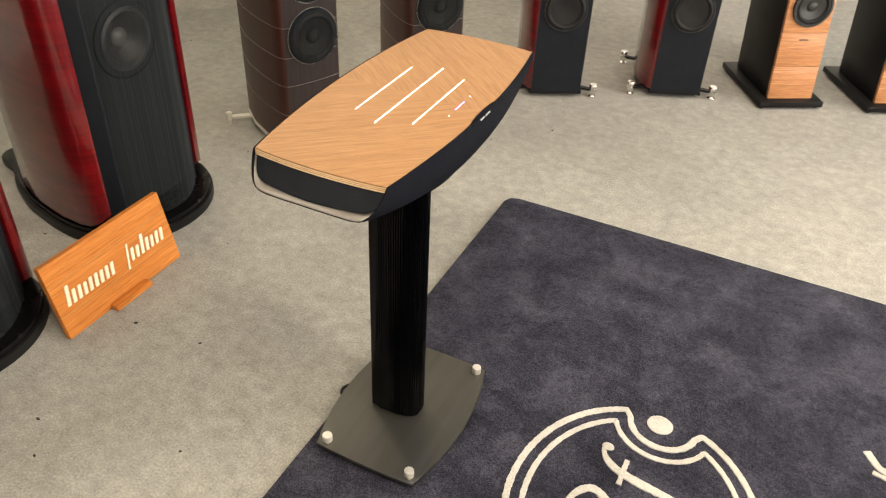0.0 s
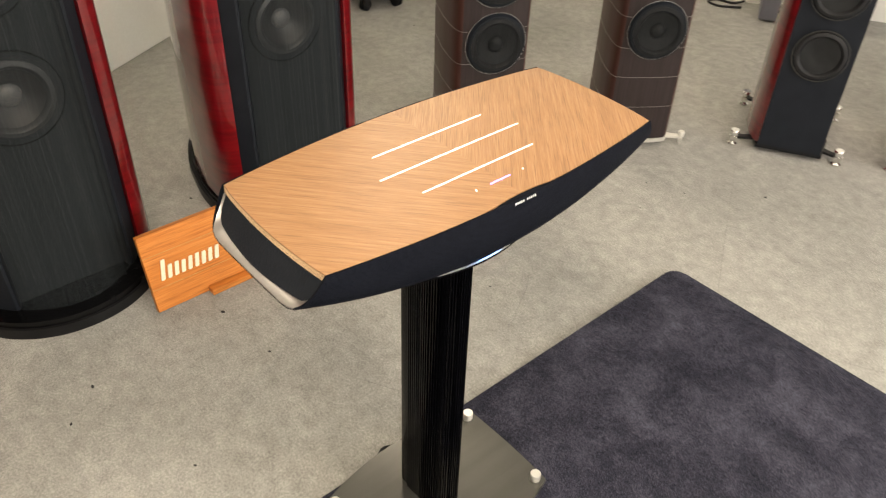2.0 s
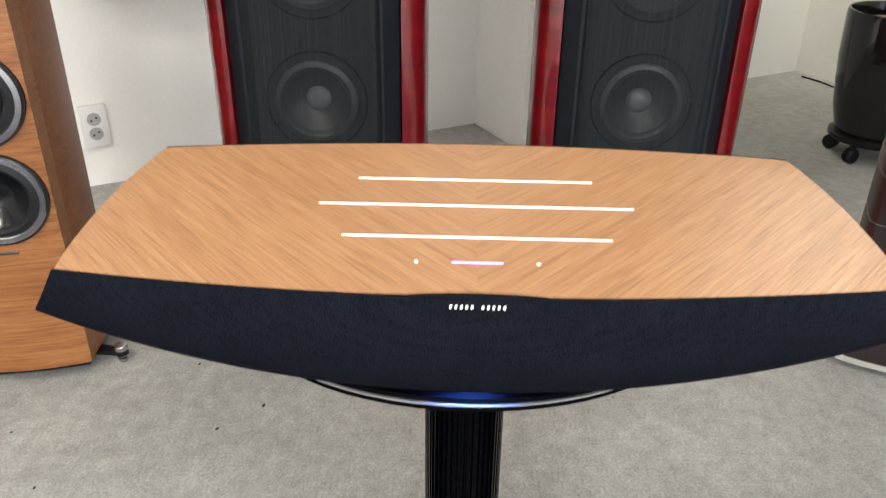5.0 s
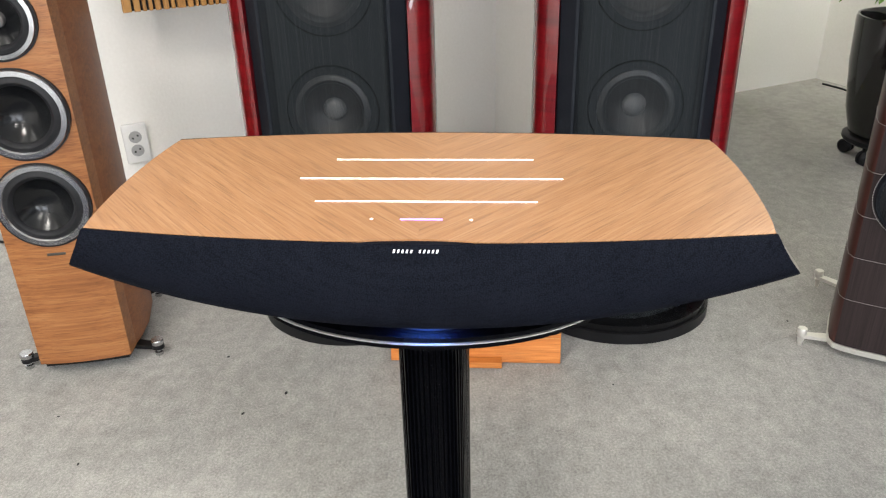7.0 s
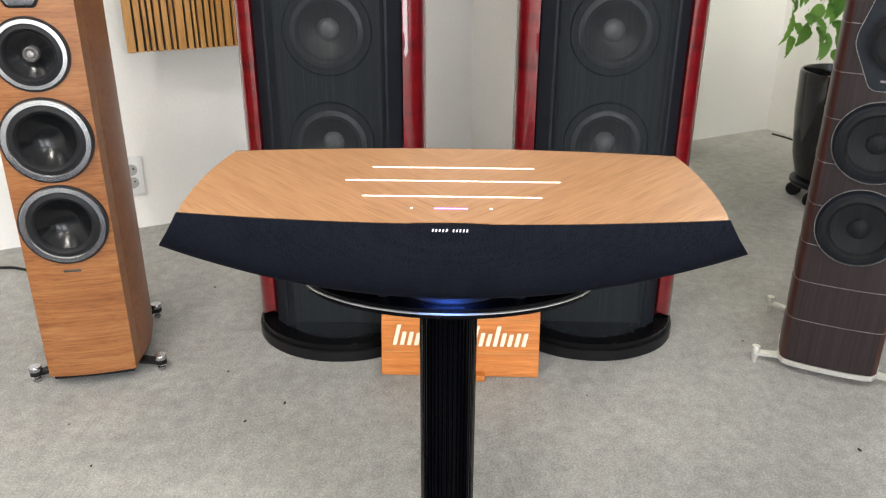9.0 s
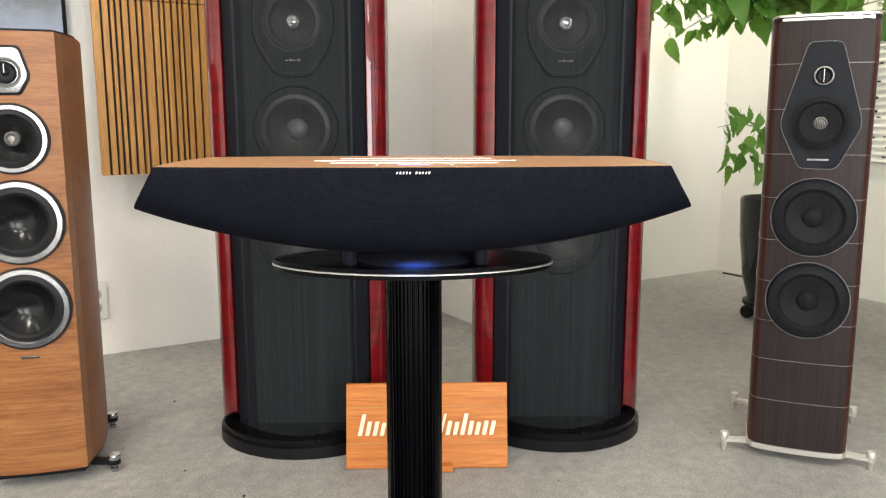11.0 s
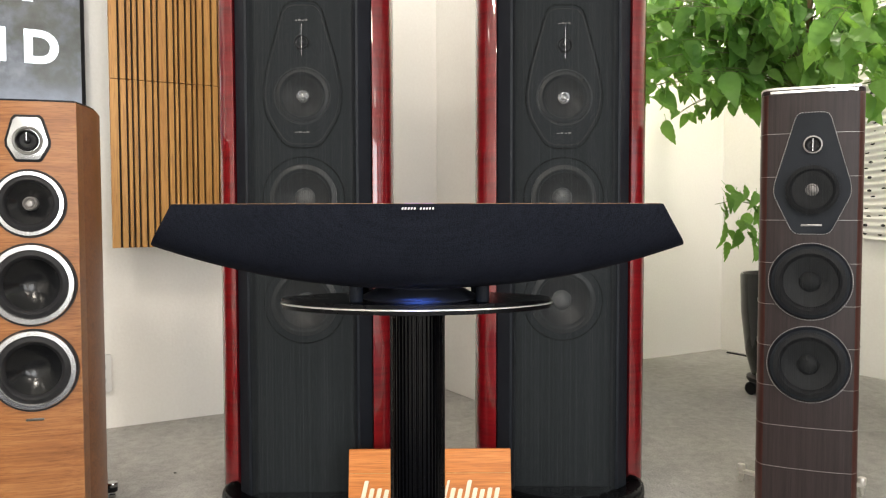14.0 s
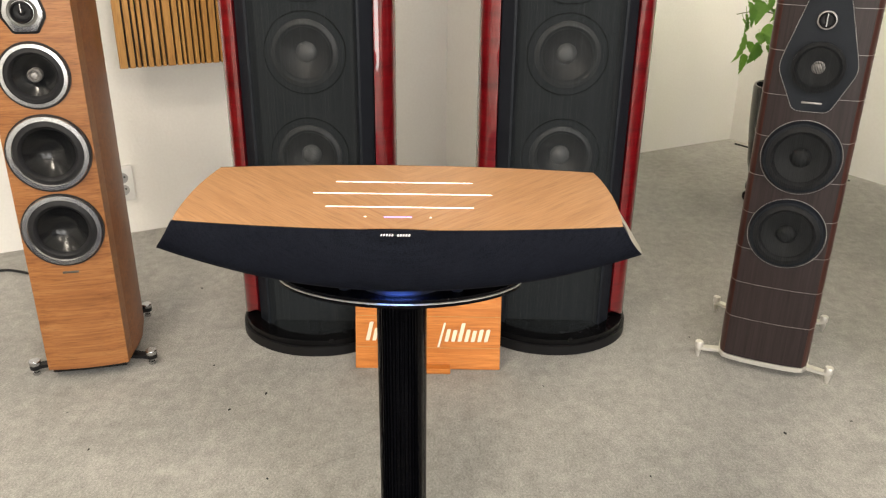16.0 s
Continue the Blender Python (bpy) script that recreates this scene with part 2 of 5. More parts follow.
M_BLACK = plain("satin_black", (0.0055, 0.0055, 0.006), (0.011, 0.011, 0.012), 0.42, scale=12, fine=200, spec=0.18)
M_GLOSS = plain("gloss_black", (0.003, 0.003, 0.004), (0.006, 0.006, 0.007), 0.12, scale=6, fine=90, rough_var=0.02, spec=0.18)
M_LEATHER = plain("navy_black_leather", (0.006, 0.0075, 0.011), (0.012, 0.0145, 0.02), 0.5, scale=18, fine=330, depth=0.0012, spec=0.14)
M_GRILLE = plain("charcoal_baffle", (0.013, 0.0158, 0.0182), (0.021, 0.025, 0.0283), 0.6, scale=6, fine=260, stretch=(6, 6, 0.25), spec=0.1)
M_STRING = string_material("charcoal_elastic_string", 0.86)
M_STRINGDARK = string_material("black_elastic_string", 0.42)
M_CONE = plain("dark_cone_pulp", (0.012, 0.0125, 0.0135), (0.024, 0.025, 0.027), 0.45, scale=30, fine=220, depth=0.0006)
M_CONEGLOSS = plain("gloss_black_cone", (0.004, 0.0042, 0.0048), (0.009, 0.0095, 0.0105), 0.2, scale=20, fine=200, spec=0.32)
M_STITCH = plain("grey_white_thread", (0.26, 0.26, 0.26), (0.38, 0.38, 0.37), 0.7)
M_RUBBER = plain("black_rubber", (0.010, 0.010, 0.011), (0.02, 0.02, 0.022), 0.5, scale=20, fine=150, spec=0.18)
M_SILVER = plain("brushed_aluminium", (0.46, 0.467, 0.48), (0.58, 0.587, 0.6), 0.25, 1.0, scale=14, fine=260, rough_var=0.06)
M_CHROME = plain("polished_chrome", (0.78, 0.77, 0.75), (0.86, 0.85, 0.83), 0.12, 1.0, scale=14, fine=160, rough_var=0.03)
M_TRIM = plain("warm_satin_metal", (0.35, 0.325, 0.305), (0.43, 0.405, 0.385), 0.36, 0.8, scale=10, fine=260, rough_var=0.05)
M_STEEL = plain("dark_brushed_steel", (0.088, 0.086, 0.079), (0.118, 0.115, 0.106), 0.34, 0.85, scale=5, fine=420, stretch=(0.3, 6, 1), rough_var=0.04)
M_PILLAR = plain("black_anodised_aluminium", (0.0006, 0.0007, 0.001), (0.0015, 0.0016, 0.0022), 0.2, 0.0, scale=10, fine=240, spec=0.16)
M_LEATHERBROWN = plain("wenge_brown_wood", (0.0105, 0.0076, 0.0079), (0.034, 0.0238, 0.0238), 0.44, scale=7, fine=60, stretch=(22, 22, 0.4), spec=0.22)
M_BROWNSIDE = plain("polished_brown_side", (0.034, 0.0125, 0.0098), (0.06, 0.0228, 0.0175), 0.4, scale=5, fine=90, stretch=(12, 12, 0.5), coat=0.1, spec=0.3)
M_LINE = plain("silver_inlay", (0.24, 0.228, 0.22), (0.31, 0.295, 0.285), 0.4, 0.6)
M_LETTER = plain("cream_letter", (0.7, 0.62, 0.46), (0.8, 0.72, 0.56), 0.55)
M_LOGO = plain("white_print", (0.72, 0.72, 0.72), (0.82, 0.82, 0.82), 0.4)
M_POT = plain("black_glazed_pot", (0.006, 0.006, 0.006), (0.012, 0.011, 0.011), 0.08, scale=5, fine=60, rough_var=0.03)
M_SOIL = plain("pale_bark_chips", (0.22, 0.17, 0.09), (0.5, 0.42, 0.26), 0.9, scale=40, fine=160, depth=0.01)
M_BARK = plain("plant_bark", (0.16, 0.1, 0.055), (0.3, 0.2, 0.12), 0.8, scale=14, fine=120, depth=0.004)
M_STEM = plain("green_leaf_stem", (0.09, 0.13, 0.035), (0.17, 0.22, 0.07), 0.6, scale=14, fine=120)
M_LEAF = leaf_material()
M_LEAVES = leaf_material(True)
M_PLASTIC = plain("white_plastic", (0.68, 0.68, 0.67), (0.76, 0.76, 0.75), 0.35)
M_DARKHOLE = plain("dark_recess", (0.012, 0.012, 0.012), (0.02, 0.02, 0.02), 0.8)
M_CASE = plain("blue_grey_laminate", (0.12, 0.12, 0.15), (0.17, 0.17, 0.2), 0.5)
M_YELLOW = plain("yellow_leaf", (0.5, 0.42, 0.06), (0.66, 0.58, 0.12), 0.6)
M_LED = glow("white_led", (1.0, 0.95, 0.88), 2.2)
M_VIOLET = glow("violet_led", (0.55, 0.3, 1.0), 2.2)
M_PLINTH = plain("satin_black_lacquer", (0.0022, 0.0022, 0.0027), (0.0045, 0.0045, 0.005), 0.26, scale=8, fine=150, rough_var=0.05, spec=0.22)
M_SURROUND = plain("soft_grey_surround", (0.02, 0.0222, 0.0245), (0.033, 0.0362, 0.0395), 0.36, scale=20, fine=150, spec=0.4)
M_CAP = plain("grey_dust_cap", (0.075, 0.078, 0.081), (0.125, 0.129, 0.133), 0.34, scale=30, fine=220)
M_PLY = plain("pale_maple_ply", (0.66, 0.44, 0.25), (0.78, 0.56, 0.34), 0.45, scale=12, fine=200)
M_FRONTLEATHER = plain("slate_blue_leather", (0.008, 0.0098, 0.0135), (0.0145, 0.017, 0.022), 0.5, scale=18, fine=330, depth=0.0012, spec=0.14)
M_BRIGHT = plain("satin_nickel", (0.66, 0.64, 0.6), (0.78, 0.76, 0.71), 0.32, 0.7, scale=14, fine=200, rough_var=0.05)
M_GREYPLASTIC = plain("grey_plastic", (0.3, 0.3, 0.3), (0.4, 0.4, 0.4), 0.4)
M_SHELF = plain("satin_black_shelf", (0.002, 0.002, 0.0026), (0.0036, 0.0036, 0.0044), 0.26, scale=6, fine=90, spec=0.1)
M_DARKLINE = plain("matt_black_groove", (0.003, 0.003, 0.0035), (0.005, 0.005, 0.006), 0.8, spec=0.05)
M_LETTERDARK = plain("blue_black_pedestal", (0.012, 0.014, 0.02), (0.02, 0.022, 0.03), 0.3)
M_CONEDARK = plain("black_cone_pulp", (0.008, 0.0085, 0.0092), (0.016, 0.0168, 0.018), 0.5, scale=30, fine=220, spec=0.2)
M_FILLPANEL = glow("fill_panel_diffuser", (1.0, 0.95, 0.88), 2.0)
M_SCREEN = screen_material()
M_SCREENTEXT = glow("lit_screen_letter", (0.86, 0.93, 1.0), 0.9)


# ---- builders ----
def root(name, m, label, category, group="", kind=""):
    ob = new(name)
    ob.empty_display_size = 0.1
    ob.matrix_world = m
    return tagged(ob, label, category, group, kind)


def link_mesh(name, bm, material, smooth=40):
    me = bpy.data.meshes.new(name)
    bmesh.ops.recalc_face_normals(bm, faces=bm.faces)
    bm.to_mesh(me)
    bm.free()
    me.materials.append(material)
    if smooth:
        me.shade_smooth()
        me.set_sharp_from_angle(angle=radians(smooth))
    return new(name, me)


def part(name, bm, material, parent, label="", smooth=40):
    ob = link_mesh(name, bm, material, smooth)
    ob.parent = parent
    return tagged(ob, label)


def single(name, bm, material, m, label, category, group="", kind="", smooth=40):
    ob = link_mesh(name, bm, material, smooth)
    ob.matrix_world = m
    return tagged(ob, label, category, group, kind)


def box(x0, x1, y0, y1, z0, z1, bevel=0.0, seg=2, bm=None):
    bm = bm or bmesh.new()
    vs = [bm.verts.new((x, y, z)) for z in (z0, z1) for x, y in ((x0, y0), (x1, y0), (x1, y1), (x0, y1))]
    fs = [bm.faces.new([vs[i] for i in f]) for f in ((3, 2, 1, 0), (4, 5, 6, 7), (0, 1, 5, 4), (1, 2, 6, 5), (2, 3, 7, 6), (3, 0, 4, 7))]
    if bevel:
        bmesh.ops.bevel(bm, geom=list({e for f in fs for e in f.edges}), offset=bevel, segments=seg, affect="EDGES", profile=0.5)
    return bm


def prism(pts, z0, z1, bevel=0.0, bm=None, seg=2):
    """A flat shape of plan points, from z0 up to z1, with rounded rims."""
    bm = bm or bmesh.new()
    lo, hi = [bm.verts.new((x, y, z0)) for x, y in pts], [bm.verts.new((x, y, z1)) for x, y in pts]
    n = len(pts)
    a, b = bm.faces.new(lo[::-1]), bm.faces.new(hi)
    for i in range(n):
        bm.faces.new((lo[i], lo[(i + 1) % n], hi[(i + 1) % n], hi[i]))
    if bevel:
        bmesh.ops.bevel(bm, geom=list(a.edges) + list(b.edges), offset=bevel, segments=seg, affect="EDGES", profile=0.5)
    return bm


def lathe(profile, m=None, n=40, bm=None, close=False):
    """profile of (radius, height) turned about z, then moved by m."""
    bm = bm or bmesh.new()
    m = m or Matrix()
    rings = []
    for r, z in profile:
        if r < 1e-6:
            rings.append([bm.verts.new(m @ Vector((0, 0, z)))])
        else:
            rings.append([bm.verts.new(m @ Vector((r * math.cos(2 * math.pi * k / n), r * math.sin(2 * math.pi * k / n), z))) for k in range(n)])
    pairs = list(zip(rings, rings[1:])) + ([(rings[-1], rings[0])] if close else [])
    for a, b in pairs:
        for k in range(n):
            q = (k + 1) % n
            if len(a) == 1 and len(b) == 1:
                continue
            if len(a) == 1:
                bm.faces.new((a[0], b[q], b[k]))
            elif len(b) == 1:
                bm.faces.new((a[k], a[q], b[0]))
            else:
                bm.faces.new((a[k], a[q], b[q], b[k]))
    return bm


def tube(points, radius, n=8, bm=None, taper=None):
    bm = bm or bmesh.new()
    pts = [Vector(p) for p in points]
    rings = []
    for i, p in enumerate(pts):
        d = (pts[min(i + 1, len(pts) - 1)] - pts[max(i - 1, 0)]).normalized()
        a = d.orthogonal().normalized() if abs(d.z) > 0.95 else d.cross(Vector((0, 0, 1))).normalized()
        b = d.cross(a)
        r = radius if taper is None else radius + (taper - radius) * i / (len(pts) - 1)
        rings.append([bm.verts.new(p + a * r * math.cos(2 * math.pi * k / n) + b * r * math.sin(2 * math.pi * k / n)) for k in range(n)])
    for a, b in zip(rings, rings[1:]):
        for k in range(n):
            bm.faces.new((a[k], a[(k + 1) % n], b[(k + 1) % n], b[k]))
    bm.faces.new(rings[0][::-1])
    bm.faces.new(rings[-1])
    return bm


def rounded(pts, r, seg=4):
    """The corners of a plan outline, rounded."""
    out = []
    n = len(pts)
    for i in range(n):
        a, b, c = Vector(pts[i - 1]), Vector(pts[i]), Vector(pts[(i + 1) % n])
        d0, d1 = a - b, c - b
        k = min(r, d0.length * 0.45, d1.length * 0.45)
        p0, p1 = b + d0.normalized() * k, b + d1.normalized() * k
        for j in range(seg + 1):
            f = j / seg
            q = p0 * (1 - f) ** 2 + b * 2 * f * (1 - f) + p1 * f * f
            out.append((q.x, q.y))
    return out


def facing(x, y, z):
    return pose(x, y, z, 90, 0, 0)


def holed_panel(outline, holes, y0, depth, n=40):
    """A front panel in x and z with round holes through it: its face, rims and hole walls."""
    bm = bmesh.new()
    loops = [[(x, z) for x, z in outline]]
    for hx, hz, r in holes:
        loops.append([(hx + r * math.cos(2 * math.pi * k / n), hz + r * math.sin(2 * math.pi * k / n)) for k in range(n)])
    edges = []
    for loop in loops:
        fr, bk = [bm.verts.new((x, y0, z)) for x, z in loop], [bm.verts.new((x, y0 + depth, z)) for x, z in loop]
        for i in range(len(loop)):
            j = (i + 1) % len(loop)
            edges.append(bm.edges.new((fr[i], fr[j])))
            bm.faces.new((fr[i], fr[j], bk[j], bk[i]))
    bmesh.ops.triangle_fill(bm, edges=edges, use_beauty=True, normal=(0, -1, 0))
    return bm


# ---- the setting ----
def wall(name, v0, v1, s0, s1, z1=CEIL, label="white painted plaster wall"):
    return single(name, box(v0, v1, s0, s1, 0, z1), M_WALL, ROOM, label, "wall", kind="structure", smooth=0)


FLOOR = single("floor", box(-0.3, V_END + 0.3, S_LOW - 0.3, S_HIGH + 0.3, -0.1, -0.004), M_CARPET, ROOM, "grey speckled felt carpet tile floor", "floor", kind="structure", smooth=0)
single("ceiling", box(-0.3, V_END + 0.3, S_LOW - 0.3, S_HIGH + 0.3, CEIL, CEIL + 0.12), M_CEIL, ROOM, "plain white ceiling", "ceiling", kind="structure", smooth=0)
wall("wall_west", -0.2, 0.0, S_LOW - 0.2, S_HIGH + 0.2)
wall("wall_north", 0.0, V_END + 0.2, S_HIGH, S_HIGH + 0.2)
wall("wall_south", 0.0, V_END + 0.2, S_LOW - 0.2, S_LOW)
single("wall_pilaster", box(0.0, 0.375, 1.482, 2.35, 0, CEIL, 0.004), M_WALL, ROOM, "white boxed-out pilaster on the wall", "wall", kind="structure", smooth=0)
# the unseen east wall, with three window openings added for fill light
for k, (s0, s1) in enumerate(((S_LOW, -2.65), (-1.15, -0.35), (1.15, 1.75), (3.25, S_HIGH))):
    wall("wall_east_" + "abcd"[k], V_END, V_END + 0.2, s0, s1)
for k, (s0, s1) in enumerate(((-2.65, -1.15), (-0.35, 1.15), (1.75, 3.25))):
    wall("wall_sill_" + "abc"[k], V_END, V_END + 0.2, s0, s1, 0.5)
    single("wall_lintel_" + "abc"[k], box(V_END, V_END + 0.2, s0, s1, 2.4, CEIL), M_WALL, ROOM, "white wall above the added window", "wall", kind="structure", smooth=0)
    win = root("window_%d" % (k + 1), ROOM @ pose(V_END + 0.1, (s0 + s1) / 2, 0.5), "added white-framed shop window, out of view", "window", kind="structure")
    w, h = (s1 - s0) / 2, 1.9
    for bx in ((-0.03, 0.03, -w, -w + 0.05, 0, h), (-0.03, 0.03, w - 0.05, w, 0, h), (-0.03, 0.03, -w + 0.05, w - 0.05, 0, 0.05), (-0.03, 0.03, -w + 0.05, w - 0.05, h - 0.05, h)):
        part("window_frame", box(*bx, 0.004), M_PLASTIC, win)

# glowing panels added at the fill lamps, all out of view
for v, s, watts in CEILING_FILLS:
    fix = root("ceiling_light", ROOM @ pose(v, s, CEIL), "added flat white ceiling panel, lit, out of view", "ceiling light", group="ceiling lights")
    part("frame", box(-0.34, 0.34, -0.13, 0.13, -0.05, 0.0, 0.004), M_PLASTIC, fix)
    part("diffuser", box(-0.31, 0.31, -0.105, 0.105, -0.056, -0.0505), M_FILLPANEL, fix)


# ---- the wooden all-in-one loudspeaker and its stand ----
OMNI = pose(-0.527, 1.249, 0, 0, 0, 90)
Z_TOP = 0.836


def half_depth(x):
    return 0.146 - 0.025 * (abs(x) / 0.3) ** 2


def belly(x):
    return 0.733 + 0.0485 * (abs(x) / 0.32) ** 2.1


# the hull's cross-section from front rim to back rim: share of depth, share of height
HULL = [(-1.0, 1.0), (-1.0, 0.86), (-0.99, 0.7), (-0.975, 0.54), (-0.95, 0.38), (-0.915, 0.24), (-0.86, 0.12), (-0.78, 0.045), (-0.66, 0.01), (-0.4, 0.0), (0.0, 0.0)]
HULL += [(-y, z) for y, z in HULL[-2::-1]]


def hull_grid(inset, w0, w1, n, bm, top=Z_TOP):
    rows = []
    for i in range(n + 1):
        w = w0 + (w1 - w0) * i / n
        row = []
        for fy, fz in HULL:
            x = w * (0.298 + 0.037 * (1 - fz))
            zb = belly(x) + inset
            row.append(bm.verts.new((x, fy * (half_depth(x) - inset), zb + fz * (top - zb))))
        rows.append(row)
    for a, b in zip(rows, rows[1:]):
        for k in range(len(HULL) - 1):
            bm.faces.new((a[k], a[k + 1], b[k + 1], b[k]))
    return rows


def top_outline(grow=0.0, notch=True):
    pts = []
    n = 24
    for i in range(n + 1):
        x = -0.297 + 0.594 * i / n
        y = -half_depth(x) + 0.0028
        if notch:
            y += 0.007 * max(0.0, 1 - (x / 0.055) ** 2) ** 0.8
        pts.append((x, y - grow))
    for i in range(1, 12):
        y = -0.121 + 0.242 * i / 12
        pts.append((0.297 + 0.0085 * (1 - (y / 0.121) ** 2) + grow, y))
    for i in range(n + 1):
        x = 0.297 - 0.594 * i / n
        pts.append((x, half_depth(x) - 0.0028 + grow))
    for i in range(1, 12):
        y = 0.121 - 0.242 * i / 12
        pts.append((-0.297 - 0.0085 * (1 - (y / 0.121) ** 2) - grow, y))
    return pts


def all_in_one_speaker():
    th = root("all_in_one_speaker", OMNI, "boat-shaped black cloth loudspeaker with chevron walnut top on a stand", "speaker")
    bm = bmesh.new()
    outer = hull_grid(0.0, -1, 1, 40, bm, Z_TOP + 0.0036)
    inner = hull_grid(0.0025, -0.999, 0.999, 40, bm, Z_TOP + 0.0036)
    for i in (0, -1):
        for k in range(len(HULL) - 1):
            bm.faces.new((outer[i][k], outer[i][k + 1], inner[i][k + 1], inner[i][k]))
    for a, b in zip(range(40), range(1, 41)):
        for k in (0, -1):
            bm.faces.new((outer[a][k], outer[b][k], inner[b][k], inner[a][k]))
    part("hull", bm, M_CLOTH, th, "black woven cloth hull", 50)
    def section(w, inset, lift, top):
        out = []
        for fy, fz in HULL:
            x = w * (0.298 + 0.037 * (1 - fz))
            zb = belly(x) + inset + lift
            out.append(Vector((x, fy * (half_depth(x) - inset), zb + fz * (top - zb))))
        return out
    for sgn in (-1, 1):
        bm = bmesh.new()  # the metal lip, from the rim inwards to the cheek
        rings = [[bm.verts.new(q) for q in section(sgn * w, ins, up, Z_TOP - 0.0078)] for w, ins, up in ((0.995, 0.0034, 0.0), (1.0003, 0.0022, 0.0), (1.0003, 0.0034, 0.0006), (0.993, 0.0042, 0.0022), (0.965, 0.0058, 0.0056), (0.945, 0.0064, 0.007))]
        for r0, r1 in zip(rings, rings[1:]):
            for k in range(len(HULL) - 1):
                bm.faces.new((r0[k], r0[k + 1], r1[k + 1], r1[k]))
        part("end_trim", bm, M_TRIM, th, "satin metal lip round the hull end", 50)
        bm = bmesh.new()  # the recessed end cheek
        deep, shallow = section(sgn * 0.954, 0.0058, 0.0064, Z_TOP - 0.0075), section(sgn * 0.99, 0.0058, 0.0064, Z_TOP - 0.0075)
        edge = [p.lerp(q, fz ** 0.7) for p, q, (fy, fz) in zip(deep, shallow, HULL)]
        rows = []
        for k in range(11):
            f, g = edge[k], edge[20 - k]
            rows.append([bm.verts.new(f.lerp(g, i / 16) + Vector((sgn * 0.0085 * (1 - (i / 8 - 1) ** 2), 0, 0))) for i in range(17)])
        for r0, r1 in zip(rows, rows[1:]):
            for i in range(16):
                bm.faces.new((r0[i], r0[i + 1], r1[i + 1], r1[i]))
        part("end_cheek", bm, M_LEATHER, th, "recessed black cloth end cheek")
    part("top_board", prism(top_outline(), Z_TOP + 0.0014, Z_TOP + 0.004, 0.0007), M_TOP, th, "book-matched chevron walnut veneer", 30)
    for z0, z1, mt, grow in ((0.8286, 0.8312, M_PLY, 0.0), (0.8312, 0.8321, M_BROWNSIDE, -0.0003), (0.8321, 0.8342, M_PLY, 0.0), (0.8342, 0.835, M_BROWNSIDE, -0.0003), (0.835, 0.8373, M_PLY, 0.0)):
        part("ply_edge", prism(top_outline(grow), z0, z1), mt, th, "thin layered veneer edge", 30)
    part("top_core", prism(top_outline(-0.002, False), 0.815, 0.8285), M_BLACK, th, "", 30)
    # badge plate in the notch of the front rim, with its word mark as plain strokes
    bm = bmesh.new()
    lens = [(0.055 * math.cos(a), -0.1445 + 0.0075 * math.sin(a)) for a in [math.pi * k / 16 for k in range(17)]]
    lens += [(x, -half_depth(x) - 0.0006) for x in [-0.05 + 0.1 * k / 12 for k in range(13)]]
    prism(lens, Z_TOP - 0.004, Z_TOP + 0.0026, 0, bm)
    part("badge", bm, M_CLOTH, th, "black lens-shaped badge")
    heights = (1.0, 0.66, 0.66, 0.66, 0.66, 0.0, 1.1, 0.66, 1.0, 0.66, 0.66)
    for k, h in enumerate(heights):
        if h:
            x = -0.0185 + 0.0036 * k
            bm = prism([(x - 0.0009, 0), (x + 0.0007, 0), (x + 0.0007 + 0.0016 * h, 0.006 * h), (x - 0.0009 + 0.0016 * h, 0.006 * h)], 0, 0.0005)
            bmesh.ops.transform(bm, matrix=pose(0, -0.1474, Z_TOP - 0.0035, 62, 0, 0), verts=bm.verts)
            part("word_mark", bm, M_LOGO, th, "", 0)
    zl = Z_TOP + 0.0041
    for y, half in ((0.053, 0.103), (-0.001, 0.130), (-0.058, 0.103)):
        part("light_bar", prism(rounded([(-half, y - 0.0009), (half, y - 0.0009), (half, y + 0.0009), (-half, y + 0.0009)], 0.0007, 2), zl, zl + 0.0004), M_LED, th, "glowing white light line", 0)
    for x in (-0.044, 0.044):
        part("light_dot", prism([(x + 0.0014 * math.cos(a), -0.0975 + 0.0014 * math.sin(a)) for a in [k * math.pi / 6 for k in range(12)]], zl, zl + 0.0004), M_LED, th, "glowing white dot", 0)
    part("touch_bar", prism([(-0.0185, -0.0985), (0.0185, -0.0985), (0.0185, -0.0965), (-0.0185, -0.0965)], zl, zl + 0.0004), M_VIOLET, th, "violet glowing touch bar", 0)
    # underside: pedestal, feet and a blue lamp
    part("pedestal", lathe([(0.0, 0.713), (0.079, 0.713), (0.08, 0.7155), (0.072, 0.7195), (0.055, 0.728), (0.05, 0.742), (0.0, 0.742)], n=48), M_LETTERDARK, th, "dark glossy pedestal")
    for x, y in ((-0.082, -0.055), (0.082, -0.055), (-0.082, 0.055), (0.082, 0.055)):
        part("foot", lathe([(0.0, 0.713), (0.008, 0.713), (0.009, 0.715), (0.009, 0.75), (0.0, 0.75)], pose(x, y, 0), 20), M_LEATHER, th, "grey-black rubber foot")
    return th


all_in_one_speaker()


def bowed(hx, hy, bx, by, n=12):
    """A four-cornered outline whose sides bow outwards by bx and by."""
    pts = []
    for i in range(n):
        f = -1 + 2 * i / n
        pts.append((f * hx, -hy - by * (1 - f * f)))
    for i in range(n):
        f = -1 + 2 * i / n
        pts.append((hx + bx * (1 - f * f), f * hy))
    for i in range(n):
        f = 1 - 2 * i / n
        pts.append((f * hx, hy + by * (1 - f * f)))
    for i in range(n):
        f = 1 - 2 * i / n
        pts.append((-hx - bx * (1 - f * f), f * hy))
    return pts


